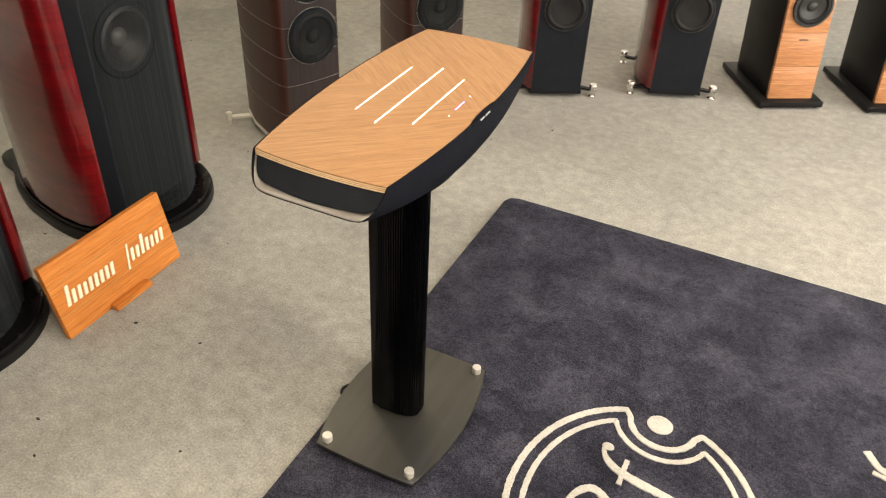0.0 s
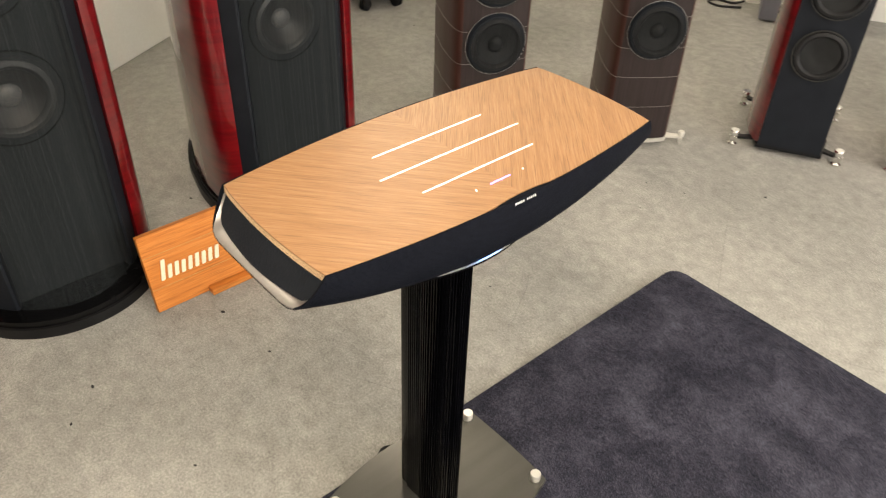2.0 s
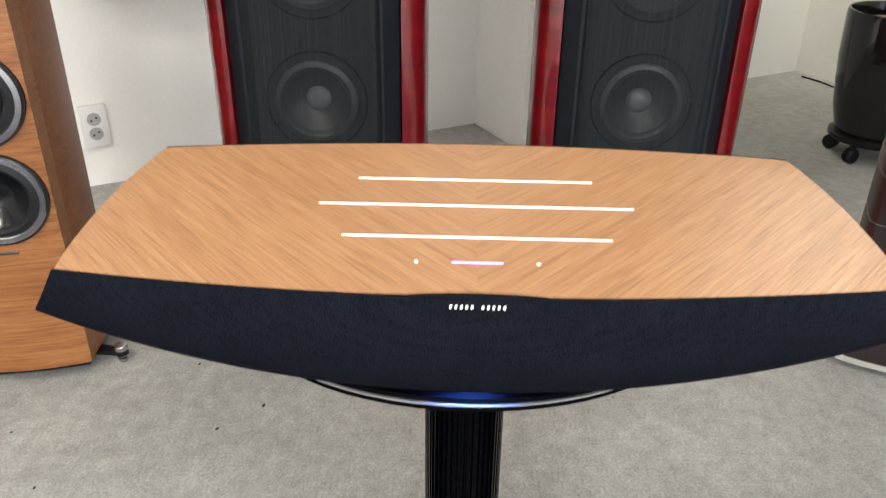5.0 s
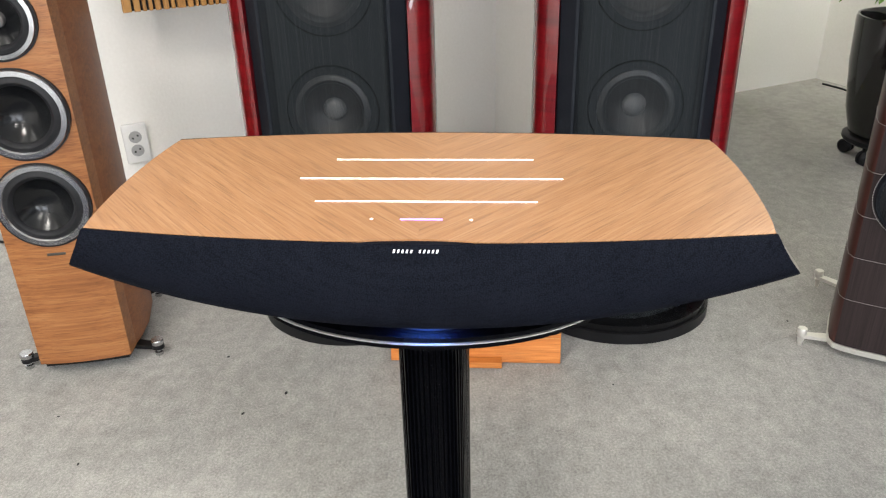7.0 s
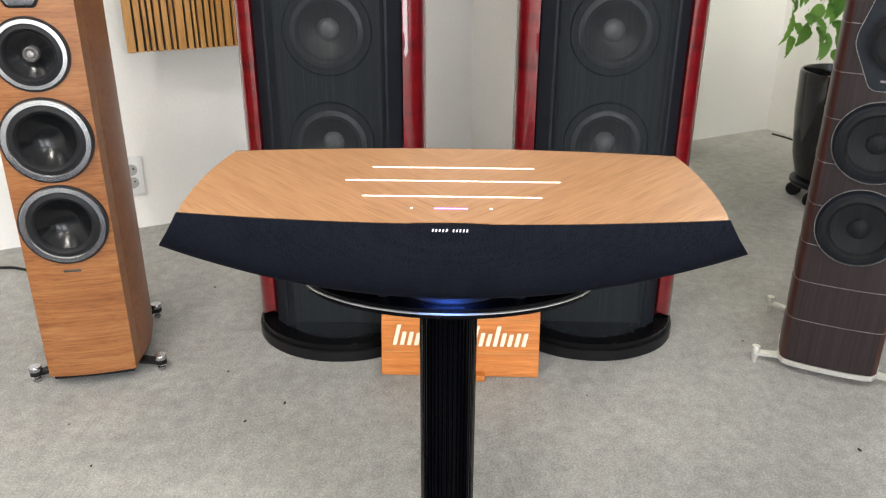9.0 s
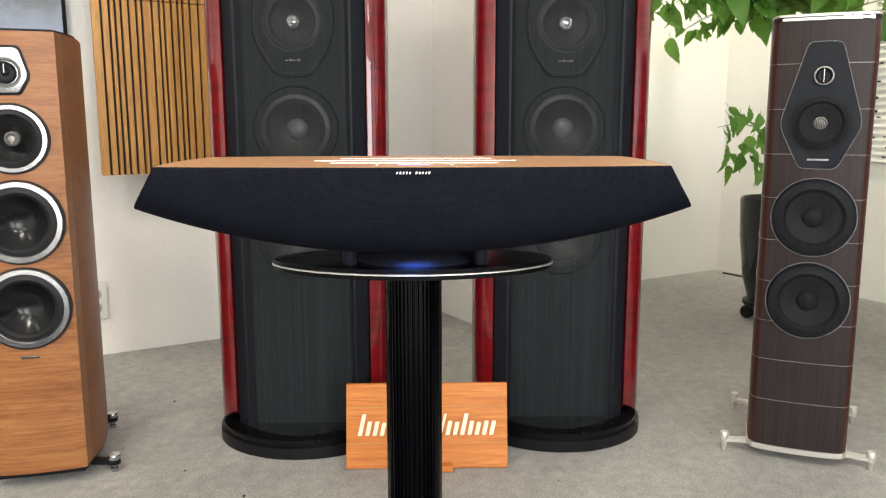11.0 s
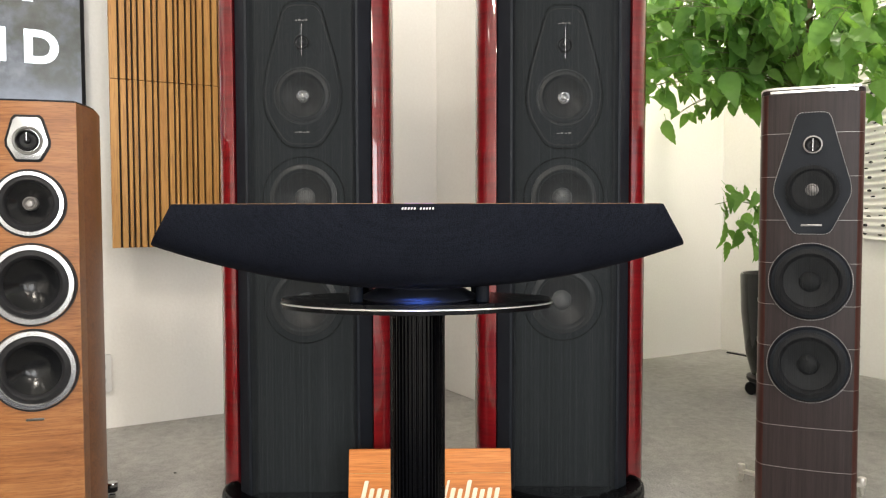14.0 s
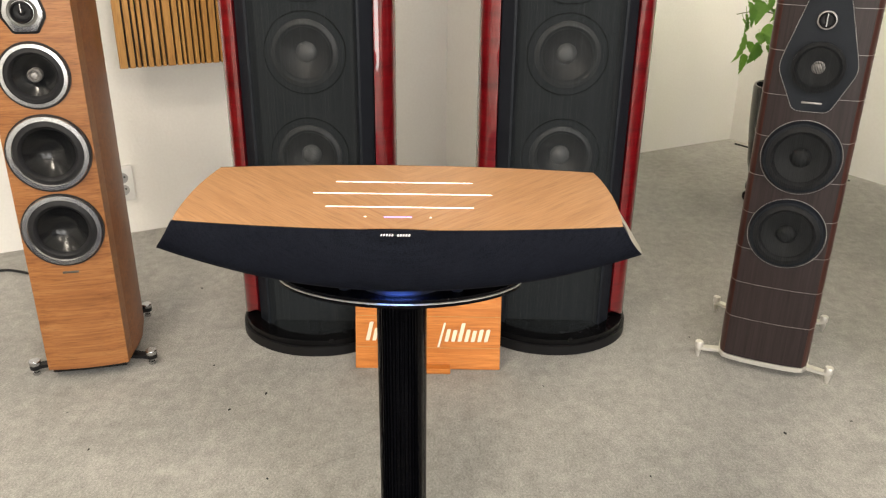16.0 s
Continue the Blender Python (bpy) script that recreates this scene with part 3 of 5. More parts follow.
def lens_plan(a, b, n=28):
    """A long shelf outline with softly pointed ends."""
    up = [(a * -math.cos(math.pi * k / n), b * math.sin(math.pi * k / n) ** 1.25) for k in range(n + 1)]
    return up + [(-x, -y) for x, y in up[1:-1]]


def speaker_stand():
    th = root("speaker_stand", pose(-0.527, 1.245, 0, 0, 0, 90), "black fluted pillar stand with dark steel base on the rug", "stand")
    part("base_plate", prism(bowed(0.197, 0.122, 0.004, 0.032), 0.024, 0.032, 0.0015), M_STEEL, th, "dark brushed steel plate with bowed edges", 30)
    for x in (-0.179, 0.179):
        for y in (-0.106, 0.104):
            k = part("knob", lathe([(0.0, 0.0325), (0.0105, 0.0325), (0.0112, 0.034), (0.0112, 0.0495), (0.0102, 0.051), (0.0, 0.0512)], pose(x, y, 0), 28), M_BRIGHT, th, "turned aluminium levelling knob")
            part("spike", lathe([(0.0, 0.0122), (0.003, 0.0125), (0.009, 0.0165), (0.009, 0.0238), (0.0, 0.0238)], pose(x, y, 0), 20), M_BLACK, k)
    part("rear_spine", box(-0.036, 0.036, 0.05, 0.072, 0.033, 0.6992, 0.003), M_PILLAR, th, "smooth black rear spine")
    # ribbed shaft: a rounded front with narrow flutes
    path = []
    for i in range(4001):
        a = math.pi * i / 4000
        path.append((-0.0388 * math.copysign(abs(math.cos(a)) ** 0.55, math.cos(a)), 0.05 - 0.092 * math.sin(a) ** 0.62))
    out, length, mark = [], 0.0, 0.0
    for i, (x, y) in enumerate(path):
        if i:
            length += math.dist(path[i - 1], (x, y))
        if length >= mark:
            mark += 0.0009
            cycle = (length / 0.0056) % 1.0
            depth = 0.0 if cycle < 0.45 else 0.0036
            d = math.hypot(x, y)
            out.append((x * (1 - depth / d), y * (1 - depth / d)))
    part("fluted_shaft", prism(out, 0.033, 0.6992), M_PILLAR, th, "black shaft with narrow vertical flutes", 20)
    part("lower_shelf", prism(lens_plan(0.185, 0.092), 0.6995, 0.7045, 0.002), M_SHELF, th, "satin black lower shelf leaf", 30)
    part("shelf_edge", prism(lens_plan(0.1866, 0.0936), 0.7052, 0.7067), M_BRIGHT, th, "thin polished metal edge line", 30)
    part("upper_shelf", prism(lens_plan(0.185, 0.092), 0.7075, 0.7125, 0.0015), M_SHELF, th, "satin black upper shelf leaf", 30)
    return th


speaker_stand()

# ---- rug ----
rug = root("rug", pose(0, 0, 0), "dark navy plush rug with a cream emblem, partly under the stand", "rug")
RX0, RX1, RY0, RY1 = -0.678, 1.35, -0.35, 2.265
part("woven_field", prism(rounded([(RX0, RY0), (RX1, RY0), (RX1, RY1), (RX0, RY1)], 0.04, 5), 0.0005, 0.012, 0.004), M_RUG, rug, "navy plush pile")


# ---- loudspeaker drivers ----
def driver(parent, name, x, z, y, r, ring=None, cone=M_CONE, cap="dome", recess=0.03, edge=None, cap_metal=None, plug=None):
    """One drive unit facing the front: an optional trim ring, surround, cone and cap. Negative y is towards the front."""
    hub = part(name, lathe([(r * 0.985, -0.02), (r * 0.985, -0.002), (r * 0.985, 0.003), (r * 0.93, 0.005), (r * 0.86, 0.0065), (r * 0.8, 0.003), (r * 0.76, -0.002), (r * 0.74, -0.006)], facing(x, y, z), 48), edge or M_RUBBER, parent, "black rubber surround")
    if ring:
        part("trim_ring", lathe([(r * 0.99, -0.003), (r * 1.17, -0.003), (r * 1.18, 0.002), (r * 1.15, 0.006), (r * 1.02, 0.0065), (r * 0.985, 0.003)], facing(x, y, z), 56, close=True), ring, hub, "bright metal trim ring")
    part("cone", lathe([(r * 0.76, -0.003), (r * 0.6, -recess * 0.45), (r * 0.4, -recess * 0.8), (r * 0.24, -recess), (0.0, -recess)], facing(x, y, z), 48), cone, hub, "dark paper cone", 60)
    if cap == "dome":
        part("dust_cap", lathe([(r * 0.31, -recess * 0.95)] + [(r * 0.31 * math.cos(a), -recess * 0.95 + r * 0.17 * math.sin(a)) for a in [0.3, 0.6, 0.9, 1.2]] + [(0.0, -recess * 0.95 + r * 0.17)], facing(x, y, z), 32), cap_metal or cone, hub)
    elif cap == "plug":
        part("phase_plug", lathe([(r * 0.25, -recess), (r * 0.25, -recess * 0.2), (r * 0.2, -recess * 0.05), (r * 0.16, -recess * 0.3), (r * 0.1, -recess * 0.1), (0.0, -recess * 0.05)], facing(x, y, z), 28), plug or M_LINE, hub, "turned metal phase plug")
    return hub


def mirror(pts):
    return pts + [(-x, y) for x, y in pts[::-1]]


# ---- the two tall red floorstanders ----
def tall_speaker(m, label):
    th = root("floorstanding_speaker", m, label, "speaker", group="tall red floorstanders")
    H = 1.70
    # plan outlines: x right, y backwards
    base = [(0.0, -0.137), (0.075, -0.127), (0.14, -0.098), (0.2, -0.05), (0.24, 0.015), (0.255, 0.1), (0.247, 0.2), (0.21, 0.36), (0.145, 0.5), (0.085, 0.56), (0.06, 0.68), (0.0, 0.69)]
    full = rounded(base + [(-x, y) for x, y in base[-2:0:-1]], 0.04, 3)
    part("plinth", prism(full, 0.001, 0.031, 0.004), M_BLACK, th, "black rounded plinth", 30)
    part("upper_plinth", prism([(x * 0.965, min(y, 0.55) * 0.965 + 0.002) for x, y in full], 0.0315, 0.05, 0.006), M_PLINTH, th, "satin black stepped plinth", 30)
    # red side shells: curved cheeks from the front edge to the narrow back, their front corner cut round at the foot
    for sgn in (-1, 1):
        outer = [(0.188, 0.0), (0.206, 0.003), (0.223, 0.016), (0.236, 0.04), (0.243, 0.08), (0.238, 0.16), (0.215, 0.28), (0.175, 0.4), (0.115, 0.5), (0.05, 0.54)]
        inner = [(0.04, 0.50), (0.10, 0.46), (0.15, 0.37), (0.18, 0.26), (0.195, 0.15), (0.19, 0.05), (0.184, 0.02)]
        bm = prism([(sgn * x, y) for x, y in outer + inner], 0.058, H)
        for v in bm.verts:
            if v.co.z < 0.1 and v.co.y < 0.03:
                v.co.z += 0.03 * (1 - v.co.y / 0.03) ** 1.5
        bmesh.ops.bevel(bm, geom=[e for e in bm.edges if abs(e.verts[0].co.z - e.verts[1].co.z) < 0.1], offset=0.004, segments=2, affect="EDGES", profile=0.5)
        part("side_shell", bm, M_RED, th, "glossy red lacquered curved side", 45)
    part("back_spine", prism([(-0.17, 0.062), (0.17, 0.062), (0.14, 0.36), (0.05, 0.53), (-0.05, 0.53), (-0.14, 0.36)], 0.0505, H - 0.002), M_LEATHER, th, "black leather back spine")
    # dark leather pillars on either side of the bowed string front
    for sgn in (-1, 1):
        part("front_pillar", prism([(sgn * x, y) for x, y in ((0.184, 0.012), (0.178, 0.055), (0.12, 0.055), (0.139, -0.018), (0.145, -0.0245), (0.152, -0.024))], 0.0505, H - 0.004, 0.002), M_FRONTLEATHER, th, "navy-black leather front pillar", 30)
    part("baffle", holed_panel([(-0.135, 0.0505), (0.135, 0.0505), (0.135, H - 0.004), (-0.135, H - 0.004)], [(0, 0.579, 0.0905), (0, 0.869, 0.0905), (0, 1.145, 0.072)], 0.002, 0.056), M_GRILLE, th, "charcoal front baffle", 30)
    driver(th, "woofer", 0, 0.579, 0.0, 0.092, None, M_CONE, edge=M_SURROUND, cap_metal=M_CAP)
    driver(th, "woofer", 0, 0.869, 0.0, 0.092, None, M_CONE, edge=M_SURROUND, cap_metal=M_CAP)
    for z in (0.579, 0.869):
        part("driver_rim", lathe([(0.1095, 0.0), (0.1095, 0.003), (0.1105, 0.004), (0.1118, 0.004), (0.113, 0.0)], facing(0, 0.002, z), 56), M_DARKLINE, th, "dark round rim")
    # the kite-shaped plate with midrange and tweeter
    outline = rounded(mirror([(0.048, 1.005), (0.1, 1.09), (0.109, 1.15), (0.096, 1.225), (0.048, 1.398)]), 0.03, 4)
    bm = holed_panel(outline, [(0, 1.145, 0.0725)], -0.0035, 0.005)
    plate = part("midrange_plate", bm, M_GRILLE, th, "kite-shaped charcoal plate")
    loop = [(x, -0.0045, z) for x, z in outline]
    part("plate_rim", tube(loop + [loop[0]], 0.0022, 6), M_DARKLINE, plate, "raised rim of the plate")
    part("plate_lip", tube([(x * 0.93, -0.0045, 1.2 + (z - 1.2) * 0.95) for x, y, z in loop + [loop[0]]], 0.0012, 6), M_SURROUND, plate, "inner lip of the plate")
    driver(th, "midrange", 0, 1.145, -0.004, 0.073, None, M_CONE, "plug", 0.022, edge=M_SURROUND, plug=M_SILVER)
    part("driver_rim", lathe([(0.0735, 0.0), (0.0735, 0.002), (0.0745, 0.003), (0.0765, 0.003), (0.0775, 0.0)], facing(0, -0.004, 1.145), 56), M_SURROUND, plate, "grey round rim")
    driver(th, "tweeter", 0, 1.287, -0.012, 0.02, None, M_RUBBER, "dome", 0.006, cap_metal=M_SURROUND)
    part("tweeter_bar", box(-0.001, 0.001, -0.017, -0.014, 1.252, 1.335), M_SILVER, plate, "slim metal bar")
    for z, w in ((1.347, 0.018), (1.046, 0.021)):
        for k in range(4):
            part("script_mark", box(-w + k * w * 0.5, -w + k * w * 0.5 + w * 0.36, -0.0065, -0.0055, z - 0.0012, z + 0.0016 + 0.002 * (k % 2)), M_STITCH, plate, "", 0)
    # vertical elastic strings
    bm = bmesh.new()
    n = 164
    for i in range(n + 1):
        x = -0.142 + 0.284 * i / n
        y = -0.026 - 0.064 * (1 - (x / 0.142) ** 2)
        box(x - 0.00028, x + 0.00028, y, y + 0.0006, 0.0505, H - 0.01, bm=bm)
    tagged(part("string_grille", bm, M_STRING, th, "fine vertical black string grille", 0), kind="stuff")
    part("top_cap", prism([(-0.2, -0.02), (0.0, -0.1), (0.2, -0.02), (0.22, 0.1), (0.2, 0.3), (0.1, 0.52), (-0.1, 0.52), (-0.2, 0.3), (-0.22, 0.1)], H + 0.001, H + 0.03, 0.008), M_GLOSS, th, "gloss black top cap", 30)
    return th


tall = tall_speaker(pose(-1.615, 0.918, 0, 0, 0, 90.5), "tall lyre-shaped red lacquered floorstanding loudspeaker with black string front")
copy_thing(tall, pose(-1.645, 1.636, 0, 0, 0, 89))


# ---- walnut floorstander ----
DISC_FOOT = [(0.0, 0.001), (0.013, 0.001), (0.016, 0.006), (0.0105, 0.012), (0.0145, 0.024), (0.0155, 0.034), (0.011, 0.036), (0.011, 0.04), (0.0165, 0.042), (0.0165, 0.056), (0.015, 0.058), (0.0, 0.058)]
CONE_FOOT = [(0.0, 0.001), (0.0045, 0.001), (0.0078, 0.018), (0.0092, 0.025), (0.006, 0.027), (0.006, 0.03), (0.0112, 0.0315), (0.0116, 0.033), (0.0116, 0.05), (0.0104, 0.052), (0.0, 0.052)]

THICK_FOOT = [(0.0, 0.001), (0.0095, 0.001), (0.0105, 0.003), (0.0105, 0.011), (0.0075, 0.013), (0.0075, 0.033), (0.015, 0.0332), (0.0157, 0.0342), (0.0157, 0.0445), (0.0147, 0.046), (0.0, 0.0462)]


def feet(th, spots, metal, arm_metal, shape, half=0.011, thick=0.009, base=0.027):
    for x, y, ax, ay in spots:
        arm = part("outrigger", box(-half, half, 0, 1, 0, thick), arm_metal, th, "metal outrigger arm", 0)
        d = math.hypot(x - ax, y - ay)
        for vert in arm.data.vertices:
            t = vert.co.y
            side = Vector((-(y - ay), x - ax)) / d * vert.co.x * (1.3 - 0.5 * t)
            vert.co = (ax + (x - ax) * t + side.x, ay + (y - ay) * t + side.y, base + vert.co.z)
        if half > 0.012:
            part("arm_end", lathe([(0.008, 0.0195), (0.0135, 0.0195), (0.0152, 0.021), (0.0152, 0.0305), (0.0135, 0.0322), (0.008, 0.0322)], pose(x, y, 0), 28, close=True), arm_metal, arm, "round black arm end")
        part("spike_foot", lathe(shape, pose(x, y, 0), 24), metal, arm, "turned metal spike foot")


def walnut_tower(m):
    th = root("walnut_floorstander", m, "walnut veneer floorstanding loudspeaker with four silver-ringed drivers on metal feet", "speaker")
    plan = [(0.104, 0.0), (0.119, 0.085), (0.125, 0.15), (0.118, 0.26), (0.085, 0.37)]
    pts = [(0, -0.004)] + plan + [(-x, y) for x, y in plan[::-1]]
    body = [(0.1105, 0.045)] + plan[1:]
    part("cabinet", prism(body + [(-x, y) for x, y in body[::-1]], 0.04, 1.092), M_WALNUTSHADED, th, "walnut cabinet sides, their shade put into the colour", 20)
    bm = holed_panel([(-0.105, 0.04), (0.105, 0.04), (0.105, 1.092), (-0.105, 1.092)], [(0, 0.851, 0.066), (0, 0.658, 0.082), (0, 0.453, 0.082)], -0.003, 0.048)
    for k in range(1, 20):
        bmesh.ops.bisect_plane(bm, geom=list(bm.verts) + list(bm.edges) + list(bm.faces), plane_co=(-0.105 + 0.0105 * k, 0, 0), plane_no=(1, 0, 0))
    for v in bm.verts:
        if v.co.y > 0.02 and abs(v.co.x) > 0.1:
            v.co.x *= 0.1105 / 0.105
        elif v.co.y < 0.02:
            v.co.y -= 0.0085 * (1 - (v.co.x / 0.105) ** 2)
    part("front_panel", bm, M_WALNUT, th, "walnut veneered front", 20)
    part("plinth", prism([(x * 0.93, y * 0.95 + 0.006) for x, y in pts], 0.026, 0.04), M_BLACK, th, "black plinth", 20)
    part("top_panel", prism([(x * 0.96, y * 0.96 + 0.004) for x, y in pts], 1.0925, 1.098, 0.002), M_LEATHER, th, "dark leather top panel", 20)
    driver(th, "midrange", 0, 0.851, -0.0125, 0.066, M_SILVER, M_CONEGLOSS, "plug", 0.024)
    for z in (0.658, 0.453):
        driver(th, "woofer", 0, z, -0.0125, 0.082, M_SILVER, M_CONEGLOSS, "none", 0.034)
    for z, r in ((0.851, 0.0815), (0.658, 0.1), (0.453, 0.1)):
        part("gasket", lathe([(r * 0.96, -0.012), (r * 0.96, 0.002), (r, 0.002), (r * 1.005, -0.012)], facing(0, -0.012, z), 48), M_RUBBER, th, "dark gasket ring")
    outline = mirror([(0.024, 0.949), (0.03, 0.952), (0.049, 0.985), (0.05, 1.0), (0.035, 1.052), (0.027, 1.06)])
    bm = prism(outline, 0, 0.004, 0.001)
    bmesh.ops.transform(bm, matrix=pose(0, -0.0095, 0, 90, 0, 0), verts=bm.verts)
    rim = part("tweeter_rim", bm, M_BLACK, th, "black rim")
    bm = prism([(x * 0.88, (z - 1.003) * 0.9 + 1.003) for x, z in outline], 0, 0.004, 0.001)
    bmesh.ops.transform(bm, matrix=pose(0, -0.0115, 0, 90, 0, 0), verts=bm.verts)
    plate = part("tweeter_plate", bm, M_SILVER, rim, "brushed aluminium plate")
    part("waveguide", lathe([(0.034, 0.0), (0.033, 0.0012), (0.029, 0.0016), (0.0262, 0.0), (0.0262, -0.001), (0.034, -0.001)], facing(0, -0.0155, 0.999), 48, close=True), M_STEEL, plate, "dark turned ring")
    driver(th, "tweeter", 0, 0.999, -0.0195, 0.0255, None, M_BLACK, "dome", 0.004)
    part("tweeter_bar", box(-0.001, 0.001, -0.0245, -0.0225, 0.999, 1.018), M_SILVER, rim)
    part("badge", box(-0.02, 0.02, -0.0135, -0.0105, 0.3305, 0.3365, 0.001), M_STEEL, th, "small dark metal badge")
    feet(th, [(-0.153, 0.05, -0.07, 0.08), (0.16, 0.045, 0.07, 0.08), (-0.13, 0.36, -0.06, 0.33), (0.115, 0.36, 0.06, 0.33)], M_SILVER, M_BLACK, THICK_FOOT, 0.013, 0.0105, 0.0203)
    return th


walnut_tower(pose(-1.346, 0.312, 0, 0, 0, 104))


# ---- dark brown floorstanders with silver inlay lines ----
def brown_tower(m, label):
    th = root("brown_floorstander", m, label, "speaker", group="brown floorstanders")
    plan = [(0.09, 0.0), (0.106, 0.004), (0.117, 0.02), (0.122, 0.06), (0.123, 0.14), (0.111, 0.26), (0.078, 0.37)]
    front = [(0.0, -0.006), (0.05, -0.0045)]
    def ring(grow=0.0):
        half = [(x + (grow if x else 0), y - (grow if y < 0.01 else 0)) for x, y in front + plan]
        return half + [(-x, y) for x, y in half[:0:-1]]
    zs = [0.045, 0.169, 0.278, 0.38, 0.484, 0.591, 0.698, 0.807, 0.917, 1.026, 1.126]
    for a, b in zip(zs, zs[1:]):
        part("cabinet_band", prism(ring(), a + 0.0006, b - 0.0006), M_BROWNSIDE, th, "polished reddish-brown veneer band", 70)
        face = [(-0.104, 0.0025), (-0.09, -0.0008), (-0.05, -0.0053), (0.0, -0.0068), (0.05, -0.0053), (0.09, -0.0008), (0.104, 0.0025), (0.09, 0.004), (-0.09, 0.004)]
        part("front_band", prism(face, a + 0.0006, b - 0.0006), M_LEATHERBROWN, th, "dark wenge front veneer", 70)
        if b < 1.12:
            part("inlay_line", prism(ring(0.0013), b - 0.0005, b + 0.0005), M_LINE, th, "thin silver inlay line", 30)
    part("top_plate", prism(ring(0.0), 1.1265, 1.1365), M_LEATHERBROWN, th, "dark wenge top band", 70)
    strip = [(-0.1, 0.001), (-0.09, -0.0022), (-0.05, -0.0067), (0.0, -0.0082), (0.05, -0.0067), (0.09, -0.0022), (0.1, 0.001), (0.09, 0.0), (0.0, -0.004), (-0.09, 0.0)]
    part("top_strip", prism(strip, 1.1275, 1.134), M_CHROME, th, "polished metal strip across the front", 30)
    part("top_trim", prism(ring(0.0005), 1.137, 1.1425, 0.0015), M_BRIGHT, th, "champagne metal top rim", 30)
    part("bottom_trim", prism(ring(0.002), 0.03, 0.044, 0.002), M_BRIGHT, th, "polished metal bottom trim", 30)
    outline = rounded(mirror([(0.042, 0.772), (0.0885, 0.87), (0.0885, 0.895), (0.037, 1.077)]), 0.016, 4)
    bm = prism(outline, 0, 0.004, 0.001)
    bmesh.ops.transform(bm, matrix=pose(0, -0.005, 0, 90, 0, 0), verts=bm.verts)
    plate = part("midrange_plate", bm, M_FRONTLEATHER, th, "kite-shaped black leather plate")
    stitches = bmesh.new()
    loop = [Vector((x, -0.0095, z)) for x, z in outline] + [Vector((outline[0][0], -0.0095, outline[0][1]))]
    for p, q in zip(loop, loop[1:]):
        k = max(1, int((q - p).length / 0.006))
        for i in range(k):
            tube([p.lerp(q, (i + 0.15) / k), p.lerp(q, (i + 0.8) / k)], 0.0008, 5, stitches)
    part("stitching", stitches, M_STITCH, plate, "white stitched seam", 0)
    driver(th, "midrange", 0, 0.883, -0.018, 0.062, None, M_CONEDARK, "plug", 0.007)
    driver(th, "tweeter", 0, 0.996, -0.0135, 0.019, M_LINE, M_RUBBER, "dome", 0.004)
    part("tweeter_bar", box(-0.001, 0.001, -0.017, -0.0145, 0.978, 1.016), M_SILVER, plate)
    part("badge", box(-0.024, 0.024, -0.012, -0.009, 0.792, 0.797, 0.001), M_LINE, plate, "slim silver badge")
    for z in (0.652, 0.441):
        hub = part("woofer_rim", lathe([(0.096, -0.002), (0.095, 0.003), (0.09, 0.012), (0.082, 0.013)], facing(0, -0.006, z), 56), M_LEATHER, th, "black leather rim")
        st = bmesh.new()
        for i in range(96):
            a, b = 2 * math.pi * (i + 0.1) / 96, 2 * math.pi * (i + 0.75) / 96
            tube([(0.0975 * math.cos(a), -0.0082, z + 0.0975 * math.sin(a)), (0.0975 * math.cos(b), -0.0082, z + 0.0975 * math.sin(b))], 0.0009, 5, st)
        part("stitching", st, M_STITCH, hub, "white stitched seam", 0)
        driver(th, "woofer", 0, z, -0.0185, 0.084, None, M_CONEDARK, "dome", 0.0115, cap_metal=M_CONEDARK)
    bm = bmesh.new()
    for z, r in ((0.652, 0.09), (0.441, 0.09), (0.883, 0.066)):
        for i in range(36):
            x = -r + 2 * r * (i + 0.5) / 36
            h = math.sqrt(r * r - x * x)
            box(x - 0.0006, x + 0.0006, -0.0275, -0.0265, z - h, z + h, bm=bm)
    tagged(part("string_grille", bm, M_STRINGDARK, th, "fine vertical black strings", 0), kind="stuff")
    feet(th, [(-0.178, 0.03, -0.09, 0.05), (0.178, 0.03, 0.09, 0.05), (-0.165, 0.37, -0.08, 0.33), (0.165, 0.37, 0.08, 0.33)], M_BRIGHT, M_BRIGHT, CONE_FOOT)
    return th


brown = brown_tower(pose(-1.424, 2.225, 0, 0, 0, 66.5), "dark brown floorstanding loudspeaker with silver inlay lines and stitched leather plate")
copy_thing(brown, pose(-1.185, 2.716, 0, 0, 0, 54))


